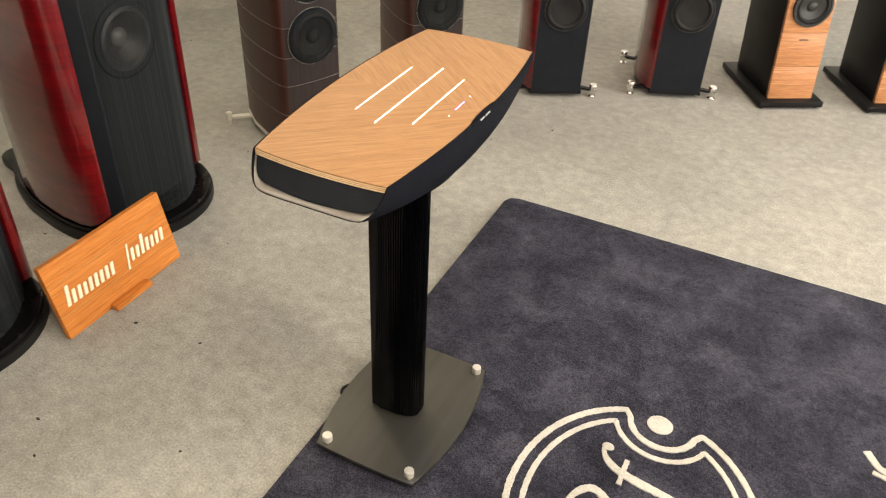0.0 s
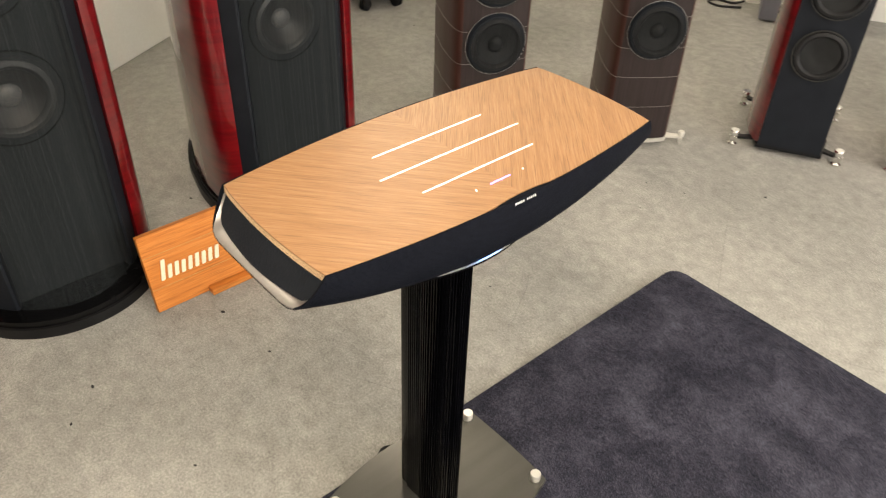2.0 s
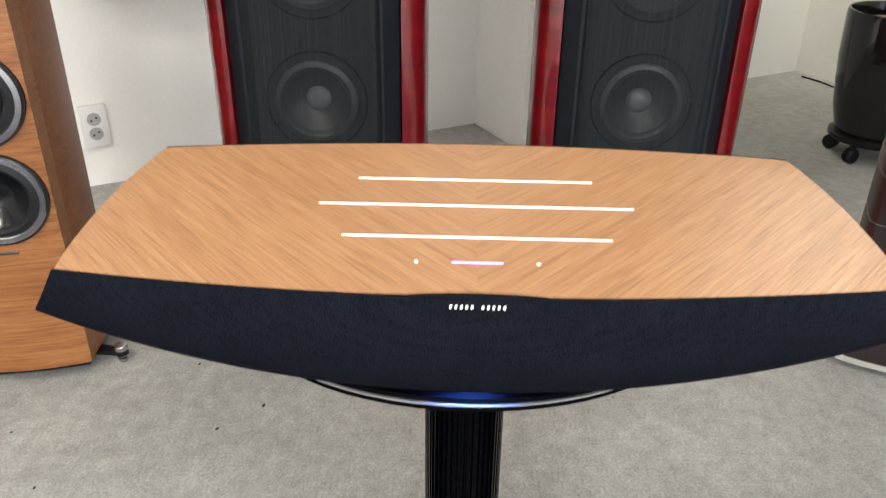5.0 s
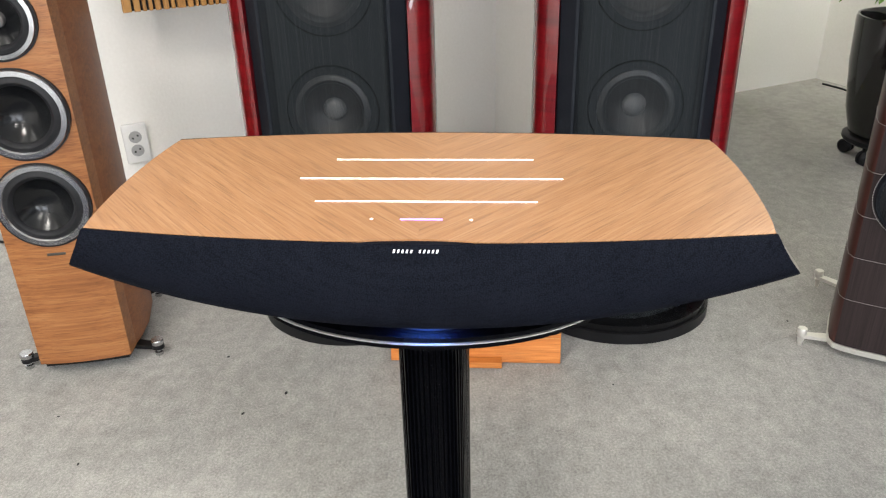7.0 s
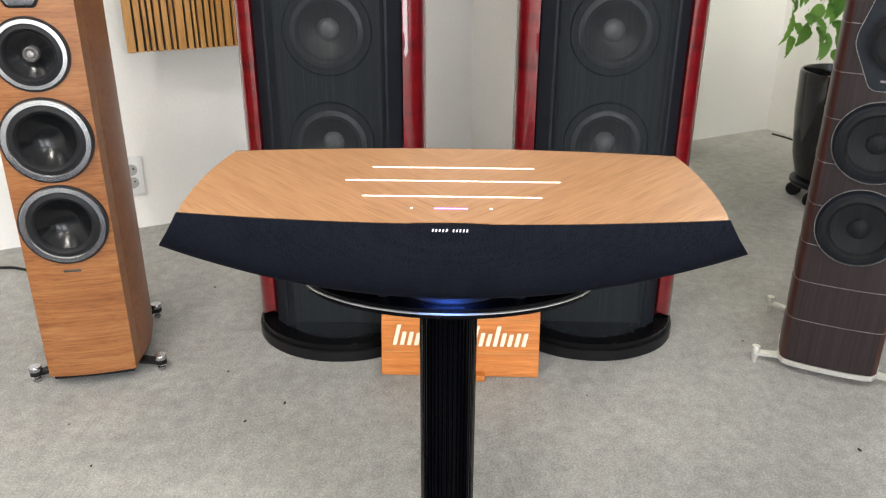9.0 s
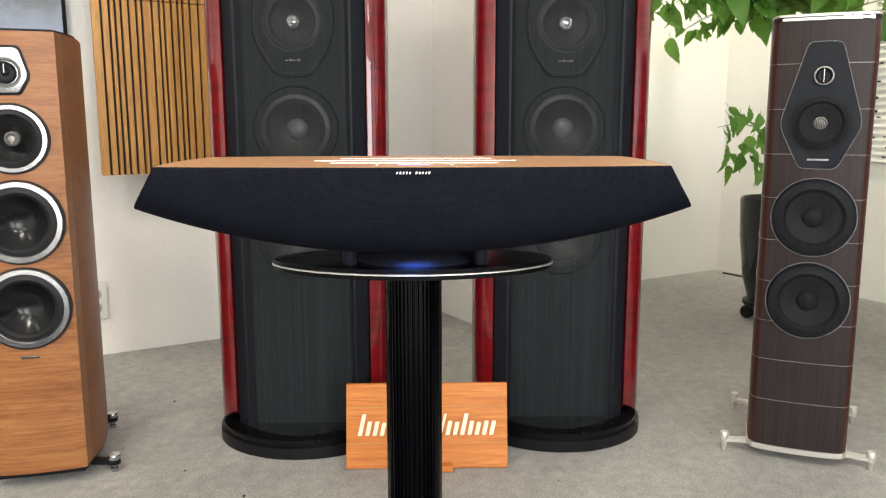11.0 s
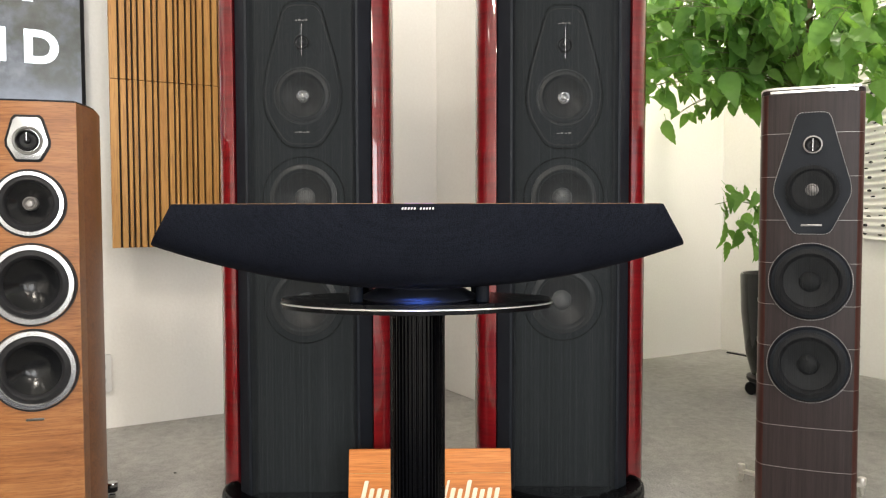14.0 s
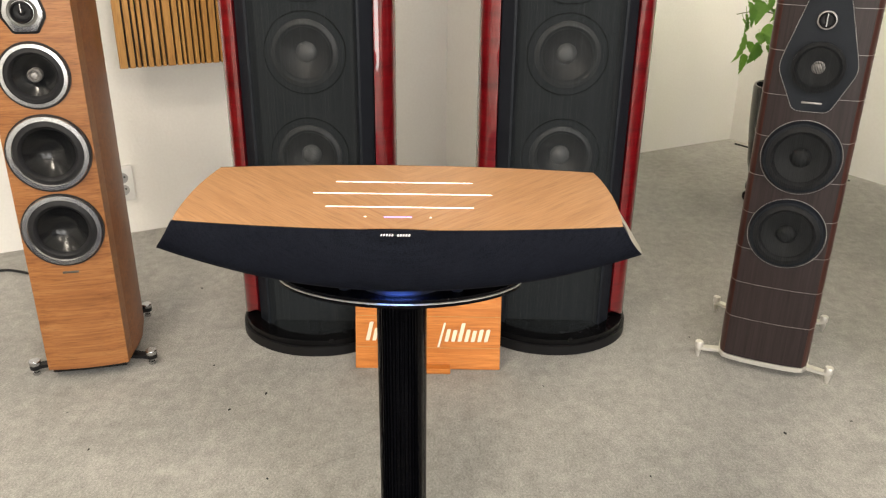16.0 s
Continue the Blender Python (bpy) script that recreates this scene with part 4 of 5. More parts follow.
# ---- red and black floorstanders ----
def red_tower(m):
    th = root("red_floorstander", m, "gloss red floorstanding loudspeaker with flat black front on chrome feet", "speaker", group="red floorstanders")
    left = [(-0.1048, 0.004), (-0.118, 0.012), (-0.142, 0.07), (-0.152, 0.15), (-0.14, 0.26), (-0.1, 0.36), (-0.03, 0.385), (-0.03, 0.36), (-0.1048, 0.11)]
    right = [(0.1048, 0.004), (0.1075, 0.02), (0.111, 0.1), (0.1, 0.23), (0.06, 0.35), (-0.029, 0.385), (-0.029, 0.36), (0.09, 0.11)]
    for plan in (left, right):
        part("side_shell", prism(plan, 0.04, 1.1, 0.002), M_RED, th, "glossy red curved side", 45)
    part("front_panel", prism([(-0.1045, 0.0), (0.1045, 0.0), (0.1045, 0.09), (-0.1045, 0.09)], 0.03, 1.1, 0.002), M_LEATHER, th, "black leather front panel", 20)
    part("plinth", prism([(-0.11, 0.0), (0.11, 0.0), (0.13, 0.12), (0.08, 0.36), (-0.08, 0.36), (-0.13, 0.12)], 0.022, 0.034), M_BLACK, th, "", 20)
    for z in (0.385, 0.592):
        part("chrome_rim", lathe([(0.084, -0.001), (0.084, 0.002), (0.0865, 0.002), (0.0865, -0.001)], facing(0, -0.009, z), 48), M_STEEL, driver(th, "woofer", 0, z, -0.009, 0.08, None, M_CONEDARK, "none", 0.0085), "thin bright rim")
    driver(th, "midrange", 0, 0.8, -0.012, 0.065, None, M_CONEDARK, "plug", 0.01)
    feet(th, [(-0.185, 0.03, -0.09, 0.06), (0.165, 0.02, 0.09, 0.06), (-0.165, 0.37, -0.07, 0.33), (0.165, 0.37, 0.07, 0.33)], M_CHROME, M_BLACK, DISC_FOOT)
    return th


red = red_tower(pose(-0.81, 3.098, 0, 0, 0, 29))
copy_thing(red, pose(-0.36, 3.358, 0, 0, 0, 24))


# ---- black floorstanders with walnut fronts on flat plinths ----
def plinth_tower(m):
    th = root("black_floorstander", m, "black floorstanding loudspeaker with walnut front leaning back on a plinth", "speaker", group="black plinth floorstanders")
    part("plinth", box(-0.14, 0.14, 0.0, 0.43, 0.012, 0.036, 0.003), M_BLACK, th, "flat black plinth")
    for x in (-0.12, 0.12):
        for y in (0.02, 0.41):
            part("spike", lathe([(0.0, 0.0), (0.004, 0.001), (0.008, 0.0118), (0.0, 0.0118)], pose(x, y, 0), 12), M_BLACK, th)
    lean = 0.13
    bm = box(-0.098, 0.098, 0.05, 0.37, 0.0365, 1.0, 0.003)
    for v in bm.verts:
        v.co.y += (v.co.z - 0.0365) * lean
    part("cabinet", bm, M_BLACK, th, "matt black cabinet")
    for k in range(7):
        z0, z1 = 0.038 + k * 0.1375, 0.038 + (k + 1) * 0.1375 - 0.0015
        bm = box(-0.097, 0.097, 0.033, 0.0495, z0, z1, 0.001)
        for v in bm.verts:
            v.co.y += (v.co.z - 0.0365) * lean
        part("front_slat", bm, M_CFRONT, th, "walnut front board")
    hub = driver(th, "woofer", 0, 0.42, 0.033 + (0.42 - 0.0365) * lean - 0.014, 0.07, M_SURROUND, M_CONE, "dome", 0.012)
    part("badge", box(-0.02, 0.02, 0.033 + 0.25 * lean - 0.002, 0.033 + 0.25 * lean, 0.283, 0.287), M_STEEL, th)
    driver(th, "midrange", 0, 0.66, 0.033 + (0.66 - 0.0365) * lean - 0.014, 0.07, M_SURROUND, M_CONE, "dome", 0.012)
    return th


plinth = plinth_tower(pose(0.105, 3.51, 0, 0, 0, 31))
copy_thing(plinth, pose(0.52, 3.70, 0, 0, 0, 29))


# ---- sign board ----
def strokes(parent, name, material, x0, pitch, size, m, heights, label=""):
    """A word mark drawn as plain slanted strokes."""
    for k, h in enumerate(heights):
        if not h:
            continue
        x, lean = x0 + pitch * k, 0.22 * size * h
        w = pitch * (0.17 if h > 1.1 else 0.3)
        drop = -0.3 * size if h > 1.1 else 0.0
        top = size * min(h, 1.0)
        pts = rounded([(x - w + drop * 0.22, drop), (x + w + drop * 0.22, drop), (x + w + lean, top), (x - w + lean, top)], w * 0.6, 3)
        bm = prism(pts, 0, 0.004, 0.0008, seg=1)
        bmesh.ops.transform(bm, matrix=m, verts=bm.verts)
        part(name, bm, material, parent, label, 30)


def sign_board():
    th = root("wooden_sign", pose(-1.418, 1.2615, 0, 0, 0, 90), "orange walnut sign board with cream word mark, propped on the floor", "sign")
    tilt = pose(0, 0, 0.0025, -12, 0, 0)
    for z0, z1 in ((0.0, 0.064), (0.0648, 0.1575), (0.1583, 0.2185)):
        bm = box(-0.209, 0.209, 0.0, 0.018, z0, z1, 0.0012, 1)
        bmesh.ops.transform(bm, matrix=tilt, verts=bm.verts)
        part("board", bm, M_SIGN, th, "walnut board")
    for z in (0.0644, 0.1579):
        bm = box(-0.2085, 0.2085, 0.0006, 0.017, z - 0.0012, z + 0.0012)
        bmesh.ops.transform(bm, matrix=tilt, verts=bm.verts)
        part("joint_line", bm, M_SLAT, th, "paler joint between the boards", 0)
    part("foot_ledge", box(-0.066, 0.066, -0.024, 0.004, 0.001, 0.017, 0.0015), M_SIGN, th, "small wooden ledge")
    bm = box(-0.05, 0.05, 0.03, 0.12, 0.001, 0.017, 0.002)
    part("rear_strut", bm, M_SIGN, th)
    marks = (1.0, 0.66, 0.66, 0.6, 0.66, 0.66, 0.62, 0.66, 0.66, 0, 0, 1.2, 0.66, 0.62, 1.0, 0.66, 0.6, 0.66, 0.66)
    strokes(th, "letter_stroke", M_LETTER, -0.174, 0.0189, 0.056, tilt @ pose(0, -0.0002, 0.0845, 90, 0, 0), marks, "raised cream stroke")
    return th


sign_board()


# ---- rug emblem ----
def curve_through(points, k=8):
    """A smooth line through a few plan points."""
    p = [Vector(q) for q in points]
    out = []
    for i in range(len(p) - 1):
        p0, p1, p2, p3 = p[max(i - 1, 0)], p[i], p[i + 1], p[min(i + 2, len(p) - 1)]
        for j in range(k):
            t = j / k
            q = 0.5 * ((2 * p1) + (p2 - p0) * t + (2 * p0 - 5 * p1 + 4 * p2 - p3) * t * t + (3 * p1 - p0 - 3 * p2 + p3) * t ** 3)
            out.append((q.x, q.y))
    return out + [(p[-1].x, p[-1].y)]


def ribbon(name, pts, width, closed=False, taper=False, rise=0.0):
    if not closed:
        pts = curve_through(pts)
    fuzz = random.Random(len(pts))
    bm = bmesh.new()
    n = len(pts)
    rows = []
    for i, p in enumerate(pts):
        a, b = Vector(pts[(i - 1) % n] if closed else pts[max(i - 1, 0)]), Vector(pts[(i + 1) % n] if closed else pts[min(i + 1, n - 1)])
        d = (b - a).normalized()
        side = Vector((-d.y, d.x)) * width / 2 * (0.35 + 0.65 * math.sin(math.pi * (i + 0.5) / n) if taper else 1.0) * fuzz.uniform(0.88, 1.1)
        c = Vector(p)
        rows.append([bm.verts.new((*(c + side * s), z)) for s, z in ((-1, 0.0105 + rise), (-0.85, 0.0145 + rise), (0.85, 0.0145 + rise), (1, 0.0105 + rise))])
    for i in range(n if closed else n - 1):
        a, b = rows[i], rows[(i + 1) % n]
        for k in range(3):
            bm.faces.new((a[k], a[k + 1], b[k + 1], b[k]))
    if not closed:
        for r in (rows[0], rows[-1]):
            bm.faces.new(r)
    return part(name, bm, M_RUG_PALE, rug, "cream tufted line", 60)


def emblem_ring(a, b, notch):
    """An oval with a round bite out of its top, about (0.042, 1.21)."""
    cx, cy, dx, dy = 0.042, 1.21, 0.042, 1.492
    pts = []
    half = math.asin(min(0.99, (notch * 1.18) / a))
    for k in range(61):
        t = half + (2 * math.pi - 2 * half) * k / 60
        pts.append((cx + a * math.sin(t), cy + b * math.cos(t)))
    for k in range(1, 20):
        f = k / 20
        ang = math.pi + math.pi * f
        pts.append((dx + notch * math.cos(ang), dy + 0.004 + notch * 0.96 * math.sin(ang)))
    return pts


def inset_loop(pts, d):
    """The loop drawn again at distance d inside, with its crossings left out."""
    n, out = len(pts), []
    vs = [Vector(p) for p in pts]
    for i in range(n):
        t = (vs[(i + 1) % n] - vs[i - 1]).normalized()
        q = vs[i] + Vector((t.y, -t.x)) * d
        if min((q - p).length for p in vs) > 0.93 * d:
            out.append((q.x, q.y))
    return out


def densify(pts, step=0.005):
    out = []
    for p, q in zip(pts, pts[1:] + pts[:1]):
        k = max(1, int(math.dist(p, q) / step))
        out += [(p[0] + (q[0] - p[0]) * i / k, p[1] + (q[1] - p[1]) * i / k) for i in range(k)]
    return out


emblem = densify(emblem_ring(0.268, 0.312, 0.078))
ribbon("emblem_line", emblem, 0.017, True)
ribbon("emblem_line", inset_loop(emblem, 0.035), 0.014, True)
part("emblem_dot", prism([(0.035 + 0.031 * math.cos(a), 1.492 + 0.029 * math.sin(a)) for a in [k * math.pi / 14 for k in range(28)]], 0.0105, 0.0145, 0.0015), M_RUG_PALE, rug, "cream tufted dot")
part("emblem_dot", prism([(-0.057 + 0.014 * math.cos(a), 1.37 + 0.011 * math.sin(a)) for a in [k * math.pi / 10 for k in range(20)]], 0.0105, 0.0145, 0.0015), M_RUG_PALE, rug, "cream tufted dot")
ribbon("emblem_stroke", [(-0.066, 1.362), (-0.052, 1.336), (-0.022, 1.315), (0.03, 1.302), (0.1, 1.292), (0.17, 1.275), (0.205, 1.24)], 0.024, taper=True)
ribbon("emblem_stroke", [(-0.006, 1.35), (-0.007, 1.312), (-0.006, 1.276)], 0.012, rise=0.0012)
ribbon("emblem_stroke", [(-0.098, 1.165), (-0.085, 1.21), (-0.06, 1.238), (-0.03, 1.232), (0.01, 1.2), (0.06, 1.17)], 0.022, taper=True)
ribbon("border_stroke", [(0.49, 1.645), (0.512, 1.612), (0.53, 1.6), (0.575, 1.6)], 0.02)
ribbon("border_stroke", [(0.505, 1.585), (0.575, 1.57)], 0.014)

# ---- wall things ----
def slat_panel(z0, z1):
    th = root("acoustic_panel", ROOM @ pose(0.193, 0.03, 0), "honey oak slatted acoustic panel on the white wall", "wall panel", group="slatted panels")
    part("backing", box(0.003, 0.016, 0.004, 0.616, z0, z1), M_DARKHOLE, th, "black felt backing", 0)
    part("wall_bracket", box(-0.193, 0.003, 0.25, 0.37, z0 + 0.1, z1 - 0.1), M_DARKHOLE, th, "hidden wall bracket", 0)
    gaps = (0.0304, 0.0567, 0.0755, 0.0948, 0.1196, 0.1445, 0.1632, 0.1963, 0.2205, 0.2369, 0.2615, 0.2835, 0.3009, 0.3258, 0.355,
            0.381, 0.4, 0.42, 0.446, 0.471, 0.489, 0.522, 0.546, 0.563, 0.588)
    edges = [-0.0037, *gaps, 0.6237]
    for g0, g1 in zip(edges, edges[1:]):
        part("slat", box(0.016, 0.036, g0 + 0.0037, g1 - 0.0037, z0, z1 - 0.0015, 0.001, 1), M_SLAT, th)
    return th


slat_panel(0.703, 1.302)
slat_panel(1.303, 1.90)


def text_mesh(body, size, material):
    cu = bpy.data.curves.new("letters", "FONT")
    cu.body, cu.size, cu.extrude, cu.offset = body, size, 0.001, 0.006
    ob = bpy.data.objects.new("letters", cu)
    scene.collection.objects.link(ob)
    me = bpy.data.meshes.new_from_object(ob.evaluated_get(bpy.context.evaluated_depsgraph_get()))
    bpy.data.objects.remove(ob)
    bpy.data.curves.remove(cu)
    me.materials.clear()
    me.materials.append(material)
    return me


def television():
    th = root("television", ROOM @ pose(0.0, -0.03, 1.155), "wall-mounted black television showing a lit picture with white letters", "television")
    part("casing", box(0.02, 0.062, -1.25, 0.0, 0.0, 0.72, 0.004), M_BLACK, th, "slim black casing")
    part("screen", box(0.0622, 0.0642, -1.236, -0.014, 0.016, 0.706), M_SCREEN, th, "lit screen", 0)
    part("stand_bar", box(0.0, 0.02, -0.9, -0.35, 0.2, 0.5), M_BLACK, th, "wall bracket")
    for body, s0, z0, size in (("N", -0.37, 0.209, 0.157), ("D", -0.203, 0.209, 0.157)):
        ob = new("screen_letter", text_mesh(body, size, M_SCREENTEXT))
        ob.matrix_local = pose(0.0662, s0, z0, 90, 0, 90)
        ob.parent = th
        tagged(ob, "white lit letter")
    for s0, s1 in ((-0.20, -0.165), (-0.345, -0.25)):
        part("screen_bar", box(0.0645, 0.0655, s0, s1, 0.42, 0.5 if s1 - s0 < 0.05 else 0.44), M_SCREENTEXT, th, "white lit bar", 0)
    return th


television()


def wall_socket(m):
    th = root("wall_socket", m, "white double wall socket", "socket", group="sockets")
    part("cover", box(0.001, 0.022, -0.042, 0.042, -0.002, 0.142, 0.004), M_PLASTIC, th, "white cover plate")
    for z in (0.045, 0.095):
        ring = part("outlet", lathe([(0.022, 0.0), (0.022, 0.0015), (0.019, 0.0015), (0.018, 0.0004), (0.0, 0.0004)], pose(0.0222, 0, z, 0, 90, 0), 28), M_GREYPLASTIC, th, "round grey outlet")
        for s in (-0.0085, 0.0085):
            part("pin_hole", lathe([(0.0036, 0), (0.0036, 0.0008), (0.0, 0.0008)], pose(0.0226, s, z + s * 0.5, 0, 90, 0), 10), M_DARKHOLE, ring)
    return th


sock = wall_socket(ROOM @ pose(0.0, 0.0, 0.147))
copy_thing(sock, ROOM @ pose(0.0, 2.43, 0.42))


def wave_panel():
    th = root("wave_panel", ROOM @ pose(0.88, S_HIGH, 0.69), "white wavy relief panel with small dark oval holes", "wall panel")
    nx, nz, W, H = 110, 150, 1.2, 1.2
    bm = bmesh.new()
    def depth(x, z):
        ph = 1.1 * math.sin(7 * x + 2.1 * math.sin(3 * z)) + 0.8 * math.sin(15 * x + 5 * z)
        return -0.02 - 0.0075 * math.sin(2 * math.pi * z / 0.034 + ph) - 0.003 * math.sin(11 * x - 6 * z)
    rows = [[bm.verts.new((W * i / nx, depth(W * i / nx, H * j / nz), H * j / nz)) for i in range(nx + 1)] for j in range(nz + 1)]
    for a, b in zip(rows, rows[1:]):
        for i in range(nx):
            bm.faces.new((a[i], a[i + 1], b[i + 1], b[i]))
    part("relief", bm, M_WALL, th, "white wavy relief", 80)
    part("backing", box(0.0, W, -0.009, -0.001, 0.0, H), M_WALL, th, "", 0)
    rng = random.Random(8)
    holes = bmesh.new()
    for j in range(26):
        for i in range(14):
            x, z = 0.03 + i * 0.083 + rng.uniform(-0.025, 0.025), 0.02 + j * 0.046 + rng.uniform(-0.01, 0.01)
            if x < W - 0.03 and z < H - 0.02:
                bmesh.ops.create_circle(holes, cap_ends=True, radius=0.0085, segments=14, matrix=pose(x, depth(x, z) - 0.0015, z, 90, 0, 0) @ Matrix.Diagonal((1.35, 0.8, 1, 1)))
    tagged(part("oval_hole", holes, M_DARKHOLE, th, "small dark oval holes", 0), kind="stuff")
    return th


wave_panel()


# ---- plant in its black pot ----
def leaf_mesh(name, length, width, droop, seed):
    rng = random.Random(seed)
    bm = bmesh.new()
    n = 18
    rows = []
    for i in range(n + 1):
        f = i / n
        w = width * math.sin(math.pi * f ** 0.72) ** 0.85 * (1 - 0.25 * f) if 0 < i < n else 0.001
        y, z = length * f, -droop * f * f * length + 0.006 * math.sin(7 * f + seed)
        row = []
        for q in (-1, -0.5, 0, 0.5, 1):
            vein = 0.0038 * math.sin(2 * math.pi * (f * 5.0 - abs(q) * 0.9)) * (1 if q else 0)
            wave = 0.005 * math.sin(8 * f + 3 * q + seed) if abs(q) == 1 else 0
            row.append(bm.verts.new((q * w, y + rng.uniform(-1, 1) * 0.001 - abs(q) * 0.004, z + abs(q) * w * 0.3 + vein + wave)))
        rows.append(row)
    for a, b in zip(rows, rows[1:]):
        for k in range(4):
            bm.faces.new((a[k], a[k + 1], b[k + 1], b[k]))
    tube([(0, -0.05, 0.0), (0, 0, 0)], 0.0016, 5, bm)
    me = bpy.data.meshes.new(name)
    bm.to_mesh(me)
    bm.free()
    me.materials.append(M_LEAF)
    me.shade_smooth()
    return me


def potted_plant():
    th = root("potted_plant", pose(-2.89, 2.835, 0), "tall leafy green plant in a gloss black pot on a caster", "plant")
    pot = part("pot", lathe([(0.0, 0.1), (0.125, 0.1), (0.14, 0.108), (0.165, 0.2), (0.186, 0.38), (0.192, 0.545), (0.188, 0.556), (0.18, 0.555), (0.176, 0.54), (0.17, 0.4)], n=64), M_POT, th, "gloss black glazed pot")
    part("soil", lathe([(0.0, 0.518), (0.08, 0.515), (0.174, 0.505), (0.174, 0.49), (0.0, 0.49)], n=40), M_SOIL, pot, "pale bark chips")
    tray = part("caster_tray", lathe([(0.0, 0.072), (0.15, 0.072), (0.158, 0.08), (0.158, 0.094), (0.15, 0.098), (0.0, 0.098)], n=48), M_BLACK, th, "round black rolling tray")
    for k in range(5):
        a = 2 * math.pi * (k + 0.3) / 5
        m = pose(0.135 * math.cos(a), 0.135 * math.sin(a), 0.03, 0, 90, math.degrees(a) + 70)
        part("caster", lathe([(0.0, -0.02), (0.022, -0.02), (0.029, -0.014), (0.029, -0.004), (0.015, -0.002), (0.015, 0.002), (0.029, 0.004), (0.029, 0.014), (0.022, 0.02), (0.0, 0.02)], m, 20), M_BLACK, tray, "black twin-wheel caster")
        part("caster_neck", lathe([(0.0, 0.055), (0.013, 0.055), (0.013, 0.0715), (0.0, 0.0715)], pose(0.135 * math.cos(a), 0.135 * math.sin(a), 0), 12), M_BLACK, tray)
    rng = random.Random(21)
    part("trunk", tube([(0.03, 0.02, 0.5), (0.035, 0.025, 0.8), (0.02, 0.05, 1.1), (0.04, 0.07, 1.45), (0.03, 0.06, 1.8)], 0.03, 10, taper=0.012), M_BARK, th, "brown woody trunk")
    part("trunk", tube([(0.0, 0.05, 0.5), (-0.03, 0.08, 0.9), (-0.07, 0.16, 1.3), (-0.1, 0.22, 1.75)], 0.014, 10, taper=0.009), M_BARK, th, "brown woody stem")
    shapes = [leaf_mesh("leaf", 0.165, 0.052, 0.35, 1), leaf_mesh("leaf", 0.14, 0.047, 0.55, 2), leaf_mesh("leaf", 0.19, 0.058, 0.3, 3), leaf_mesh("leaf", 0.12, 0.041, 0.1, 4), leaf_mesh("leaf", 0.15, 0.046, -0.15, 5)]
    rest = bmesh.new()
    def add_leaf(p, yaw, pitch, size, joined=False):
        m = pose(*p, pitch, rng.uniform(-42, 42), yaw) @ Matrix.Diagonal((size, size, size, 1))
        if joined:
            me = rng.choice(shapes).copy()
            me.transform(m)
            rest.from_mesh(me)
            bpy.data.meshes.remove(me)
            return
        ob = new("leaf", rng.choice(shapes))
        ob.parent = th
        ob.matrix_local = m
    # branches that fan out and carry hanging leaves
    for k in range(108):
        a = 2 * math.pi * k * 0.3819 + rng.uniform(-0.15, 0.15)
        reach, z0 = rng.uniform(0.3, 0.84), rng.uniform(1.35, 1.9)
        if k % 3 == 0:
            a, reach = -1.95 + rng.uniform(-0.55, 0.55), rng.uniform(0.5, 0.88)
        elif math.cos(a) < 0:
            reach *= 0.85
        top = z0 + rng.uniform(0.12, 0.32)
        start = Vector((0.03, 0.06, z0 - 0.1))
        end = Vector((reach * math.cos(a), reach * math.sin(a), top - rng.uniform(0.0, 0.3)))
        mid = (start + end) / 2 + Vector((0, 0, 0.16))
        pts = [start * (1 - f) ** 2 + mid * 2 * f * (1 - f) + end * f * f for f in [i / 7 for i in range(8)]]
        part("branch", tube(pts, 0.0034, 6, taper=0.0013), M_STEM, th, "thin green stem")
        for i in range(11):
            f = 0.25 + 0.75 * i / 10
            p = start * (1 - f) ** 2 + mid * 2 * f * (1 - f) + end * f * f
            p += Vector((rng.uniform(-0.05, 0.05), rng.uniform(-0.05, 0.05), rng.uniform(-0.06, 0.02)))
            add_leaf(p, -61 + 0.3 * math.degrees(math.sin(a)) + rng.uniform(-75, 75), rng.uniform(-88, -18), rng.choice((0.48, 0.6, 0.72, 0.85)), k > 24)
    tagged(part("foliage", rest, M_LEAVES, th, "dense green foliage", 80), kind="stuff")
    # the low side shoot
    start, mid, end = Vector((0.02, -0.04, 0.72)), Vector((0.04, -0.13, 0.92)), Vector((0.05, -0.34, 0.86))
    shoot = [start * (1 - f) ** 2 + mid * 2 * f * (1 - f) + end * f * f for f in [i / 7 for i in range(8)]]
    part("branch", tube(shoot, 0.004, 6, taper=0.0016), M_STEM, th, "thin green stem")
    for i in range(32):
        p = shoot[2 + i % 6] + Vector((rng.uniform(-0.03, 0.06), rng.uniform(-0.03, 0.1), rng.uniform(-0.19, 0.09)))
        add_leaf(p, -75 + rng.uniform(-38, 38), rng.uniform(-80, -30), rng.uniform(0.45, 0.68))
    return th


potted_plant()

# ---- small things on the floor ----
me = leaf_mesh("dry_leaf", 0.07, 0.022, -0.15, 9)
me.materials[0] = M_YELLOW
fallen = new("fallen_leaf", me)
fallen.matrix_world = pose(-3.05, 2.05, 0.004, 4, 0, 75)
tagged(fallen, "small yellow fallen leaf on the grey carpet", "leaf")


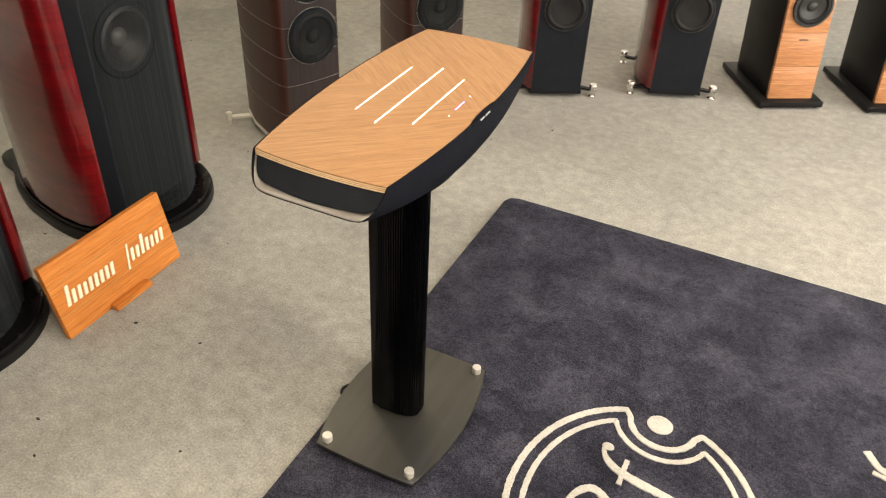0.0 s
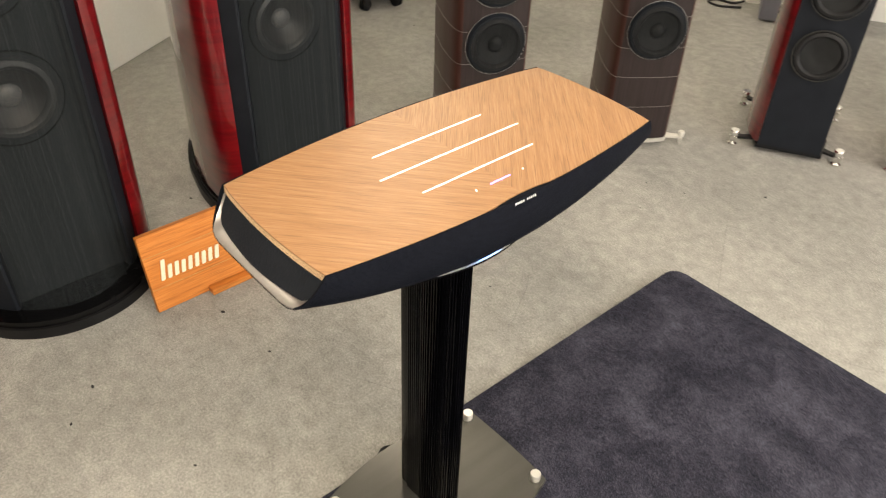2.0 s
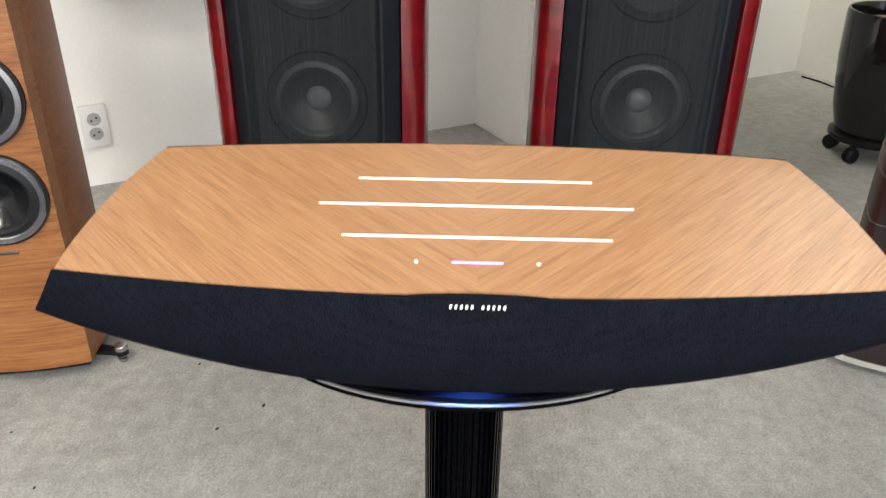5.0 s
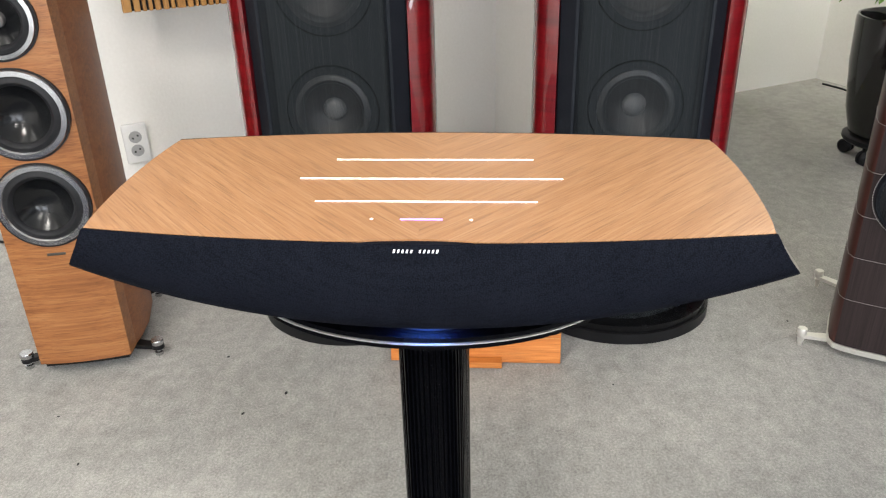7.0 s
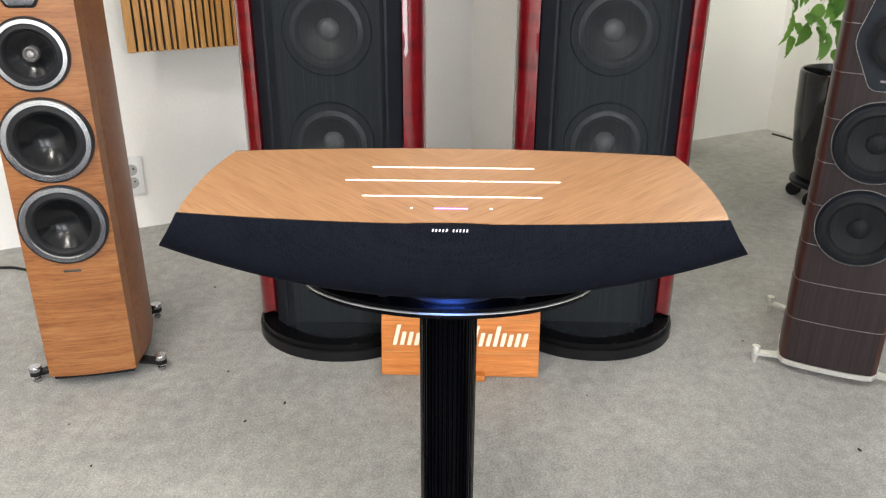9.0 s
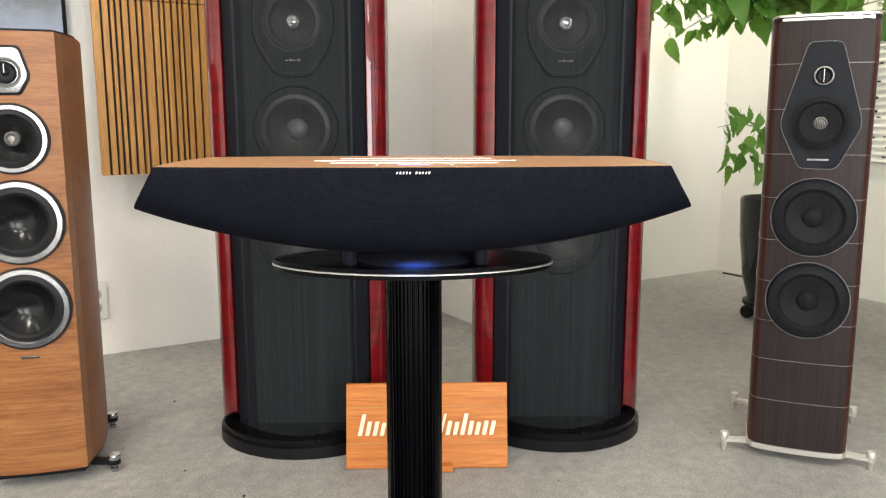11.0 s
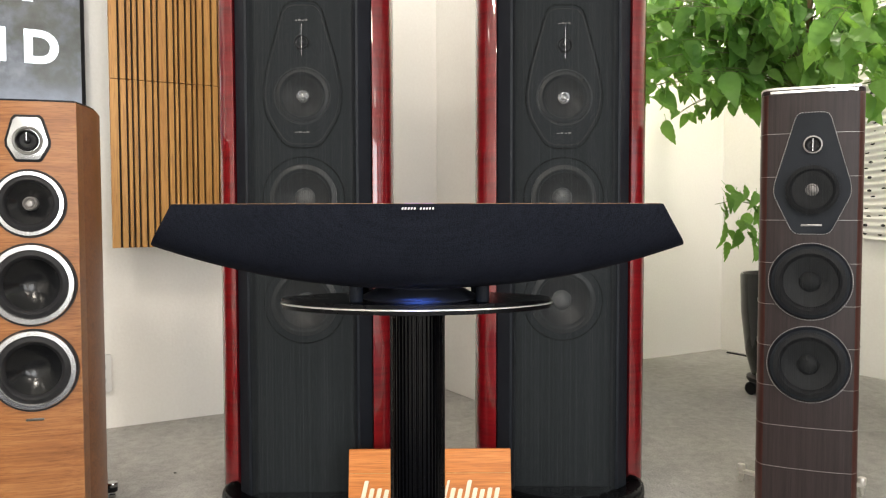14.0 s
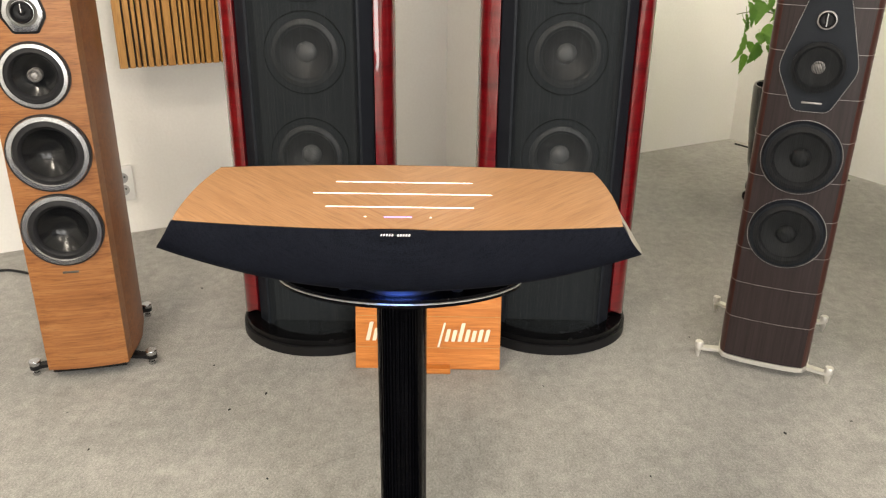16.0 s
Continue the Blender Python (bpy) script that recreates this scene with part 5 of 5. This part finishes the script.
def cable(points, r, label):
    pts = [Vector(p) for p in points]
    fine = []
    for i in range(len(pts) - 1):
        p0, p1, p2, p3 = pts[max(i - 1, 0)], pts[i], pts[i + 1], pts[min(i + 2, len(pts) - 1)]
        for k in range(6):
            t = k / 6
            fine.append(0.5 * ((2 * p1) + (p2 - p0) * t + (2 * p0 - 5 * p1 + 4 * p2 - p3) * t * t + (3 * p1 - p0 - 3 * p2 + p3) * t ** 3))
    single("power_cable", tube(fine + [pts[-1]], r, 8), M_RUBBER, pose(0, 0, 0), label, "cable")


cable([(-0.6, 1.22, 0.006), (-0.66, 1.205, 0.006), (-0.7, 1.235, 0.006), (-0.675, 1.27, 0.006), (-0.61, 1.28, 0.006)], 0.004, "black power cable looped behind the stand base")
cable([(-4.0, 3.0, 0.005), (-3.9, 3.06, 0.005), (-3.78, 3.1, 0.005), (-3.6, 3.2, 0.005), (-3.3, 3.35, 0.005)], 0.005, "dark cable lying along the wall")
cable([(-2.2, -0.6, 0.006), (-2.06, -0.36, 0.006), (-2.05, -0.28, 0.006), (-2.0, -0.15, 0.006), (-1.85, 0.1, 0.006), (-1.72, 0.28, 0.006)], 0.005, "black speaker cable on the carpet")

crumbs = bmesh.new()
rng = random.Random(4)
spots = [(-1.119, 1.202), (-1.321, 1.183), (-0.923, 0.903), (-0.716, 2.815), (-1.421, 0.638), (-1.194, 2.385), (-1.136, 2.189), (-1.339, 1.589)]
spots += [(rng.uniform(-3.0, -0.75), rng.uniform(0.2, 3.0)) for _ in range(26)]
for x, y in spots:
    bmesh.ops.create_icosphere(crumbs, subdivisions=1, radius=rng.uniform(0.0022, 0.005), matrix=pose(x, y, 0.0015, 0, 0, rng.uniform(0, 180)) @ Matrix.Diagonal((1.4, 0.8, 0.5, 1)))
single("floor_crumbs", crumbs, M_DARKHOLE, pose(0, 0, 0), "scattered dark crumbs on the grey carpet", "debris", kind="stuff")

case = root("equipment_case", ROOM @ pose(2.79, 3.2, 0), "blue-grey equipment case standing against the white wall", "case")
part("body", box(0.0, 0.42, 0.0, 0.235, 0.012, 0.5, 0.006), M_CASE, case, "blue-grey case body")
for x in (0.04, 0.38):
    part("foot", box(x - 0.02, x + 0.02, 0.03, 0.2, 0.0, 0.0118), M_RUBBER, case, "rubber foot")
cable([(-1.74, 4.3, 0.02), (-1.78, 4.26, 0.006), (-1.86, 4.24, 0.006), (-1.87, 4.18, 0.006), (-1.8, 4.17, 0.006), (-1.72, 4.24, 0.006)], 0.006, "looped dark cable beside the case")

# ---- carpet tiles, last ----
tile = box(-0.2499, 0.2499, -0.2499, 0.2499, -0.0039, 0.0, 0.0004, 1)
tile_mesh = bpy.data.meshes.new("carpet_tile")
tile.to_mesh(tile_mesh)
tile.free()
tile_mesh.materials.append(M_CARPET)
for i in range(14):
    for j in range(16):
        ob = new("carpet_tile", tile_mesh)
        ob.parent = FLOOR
        ob.location = (0.03 + 0.5 * i, -3.85 + 0.5 * j, 0)
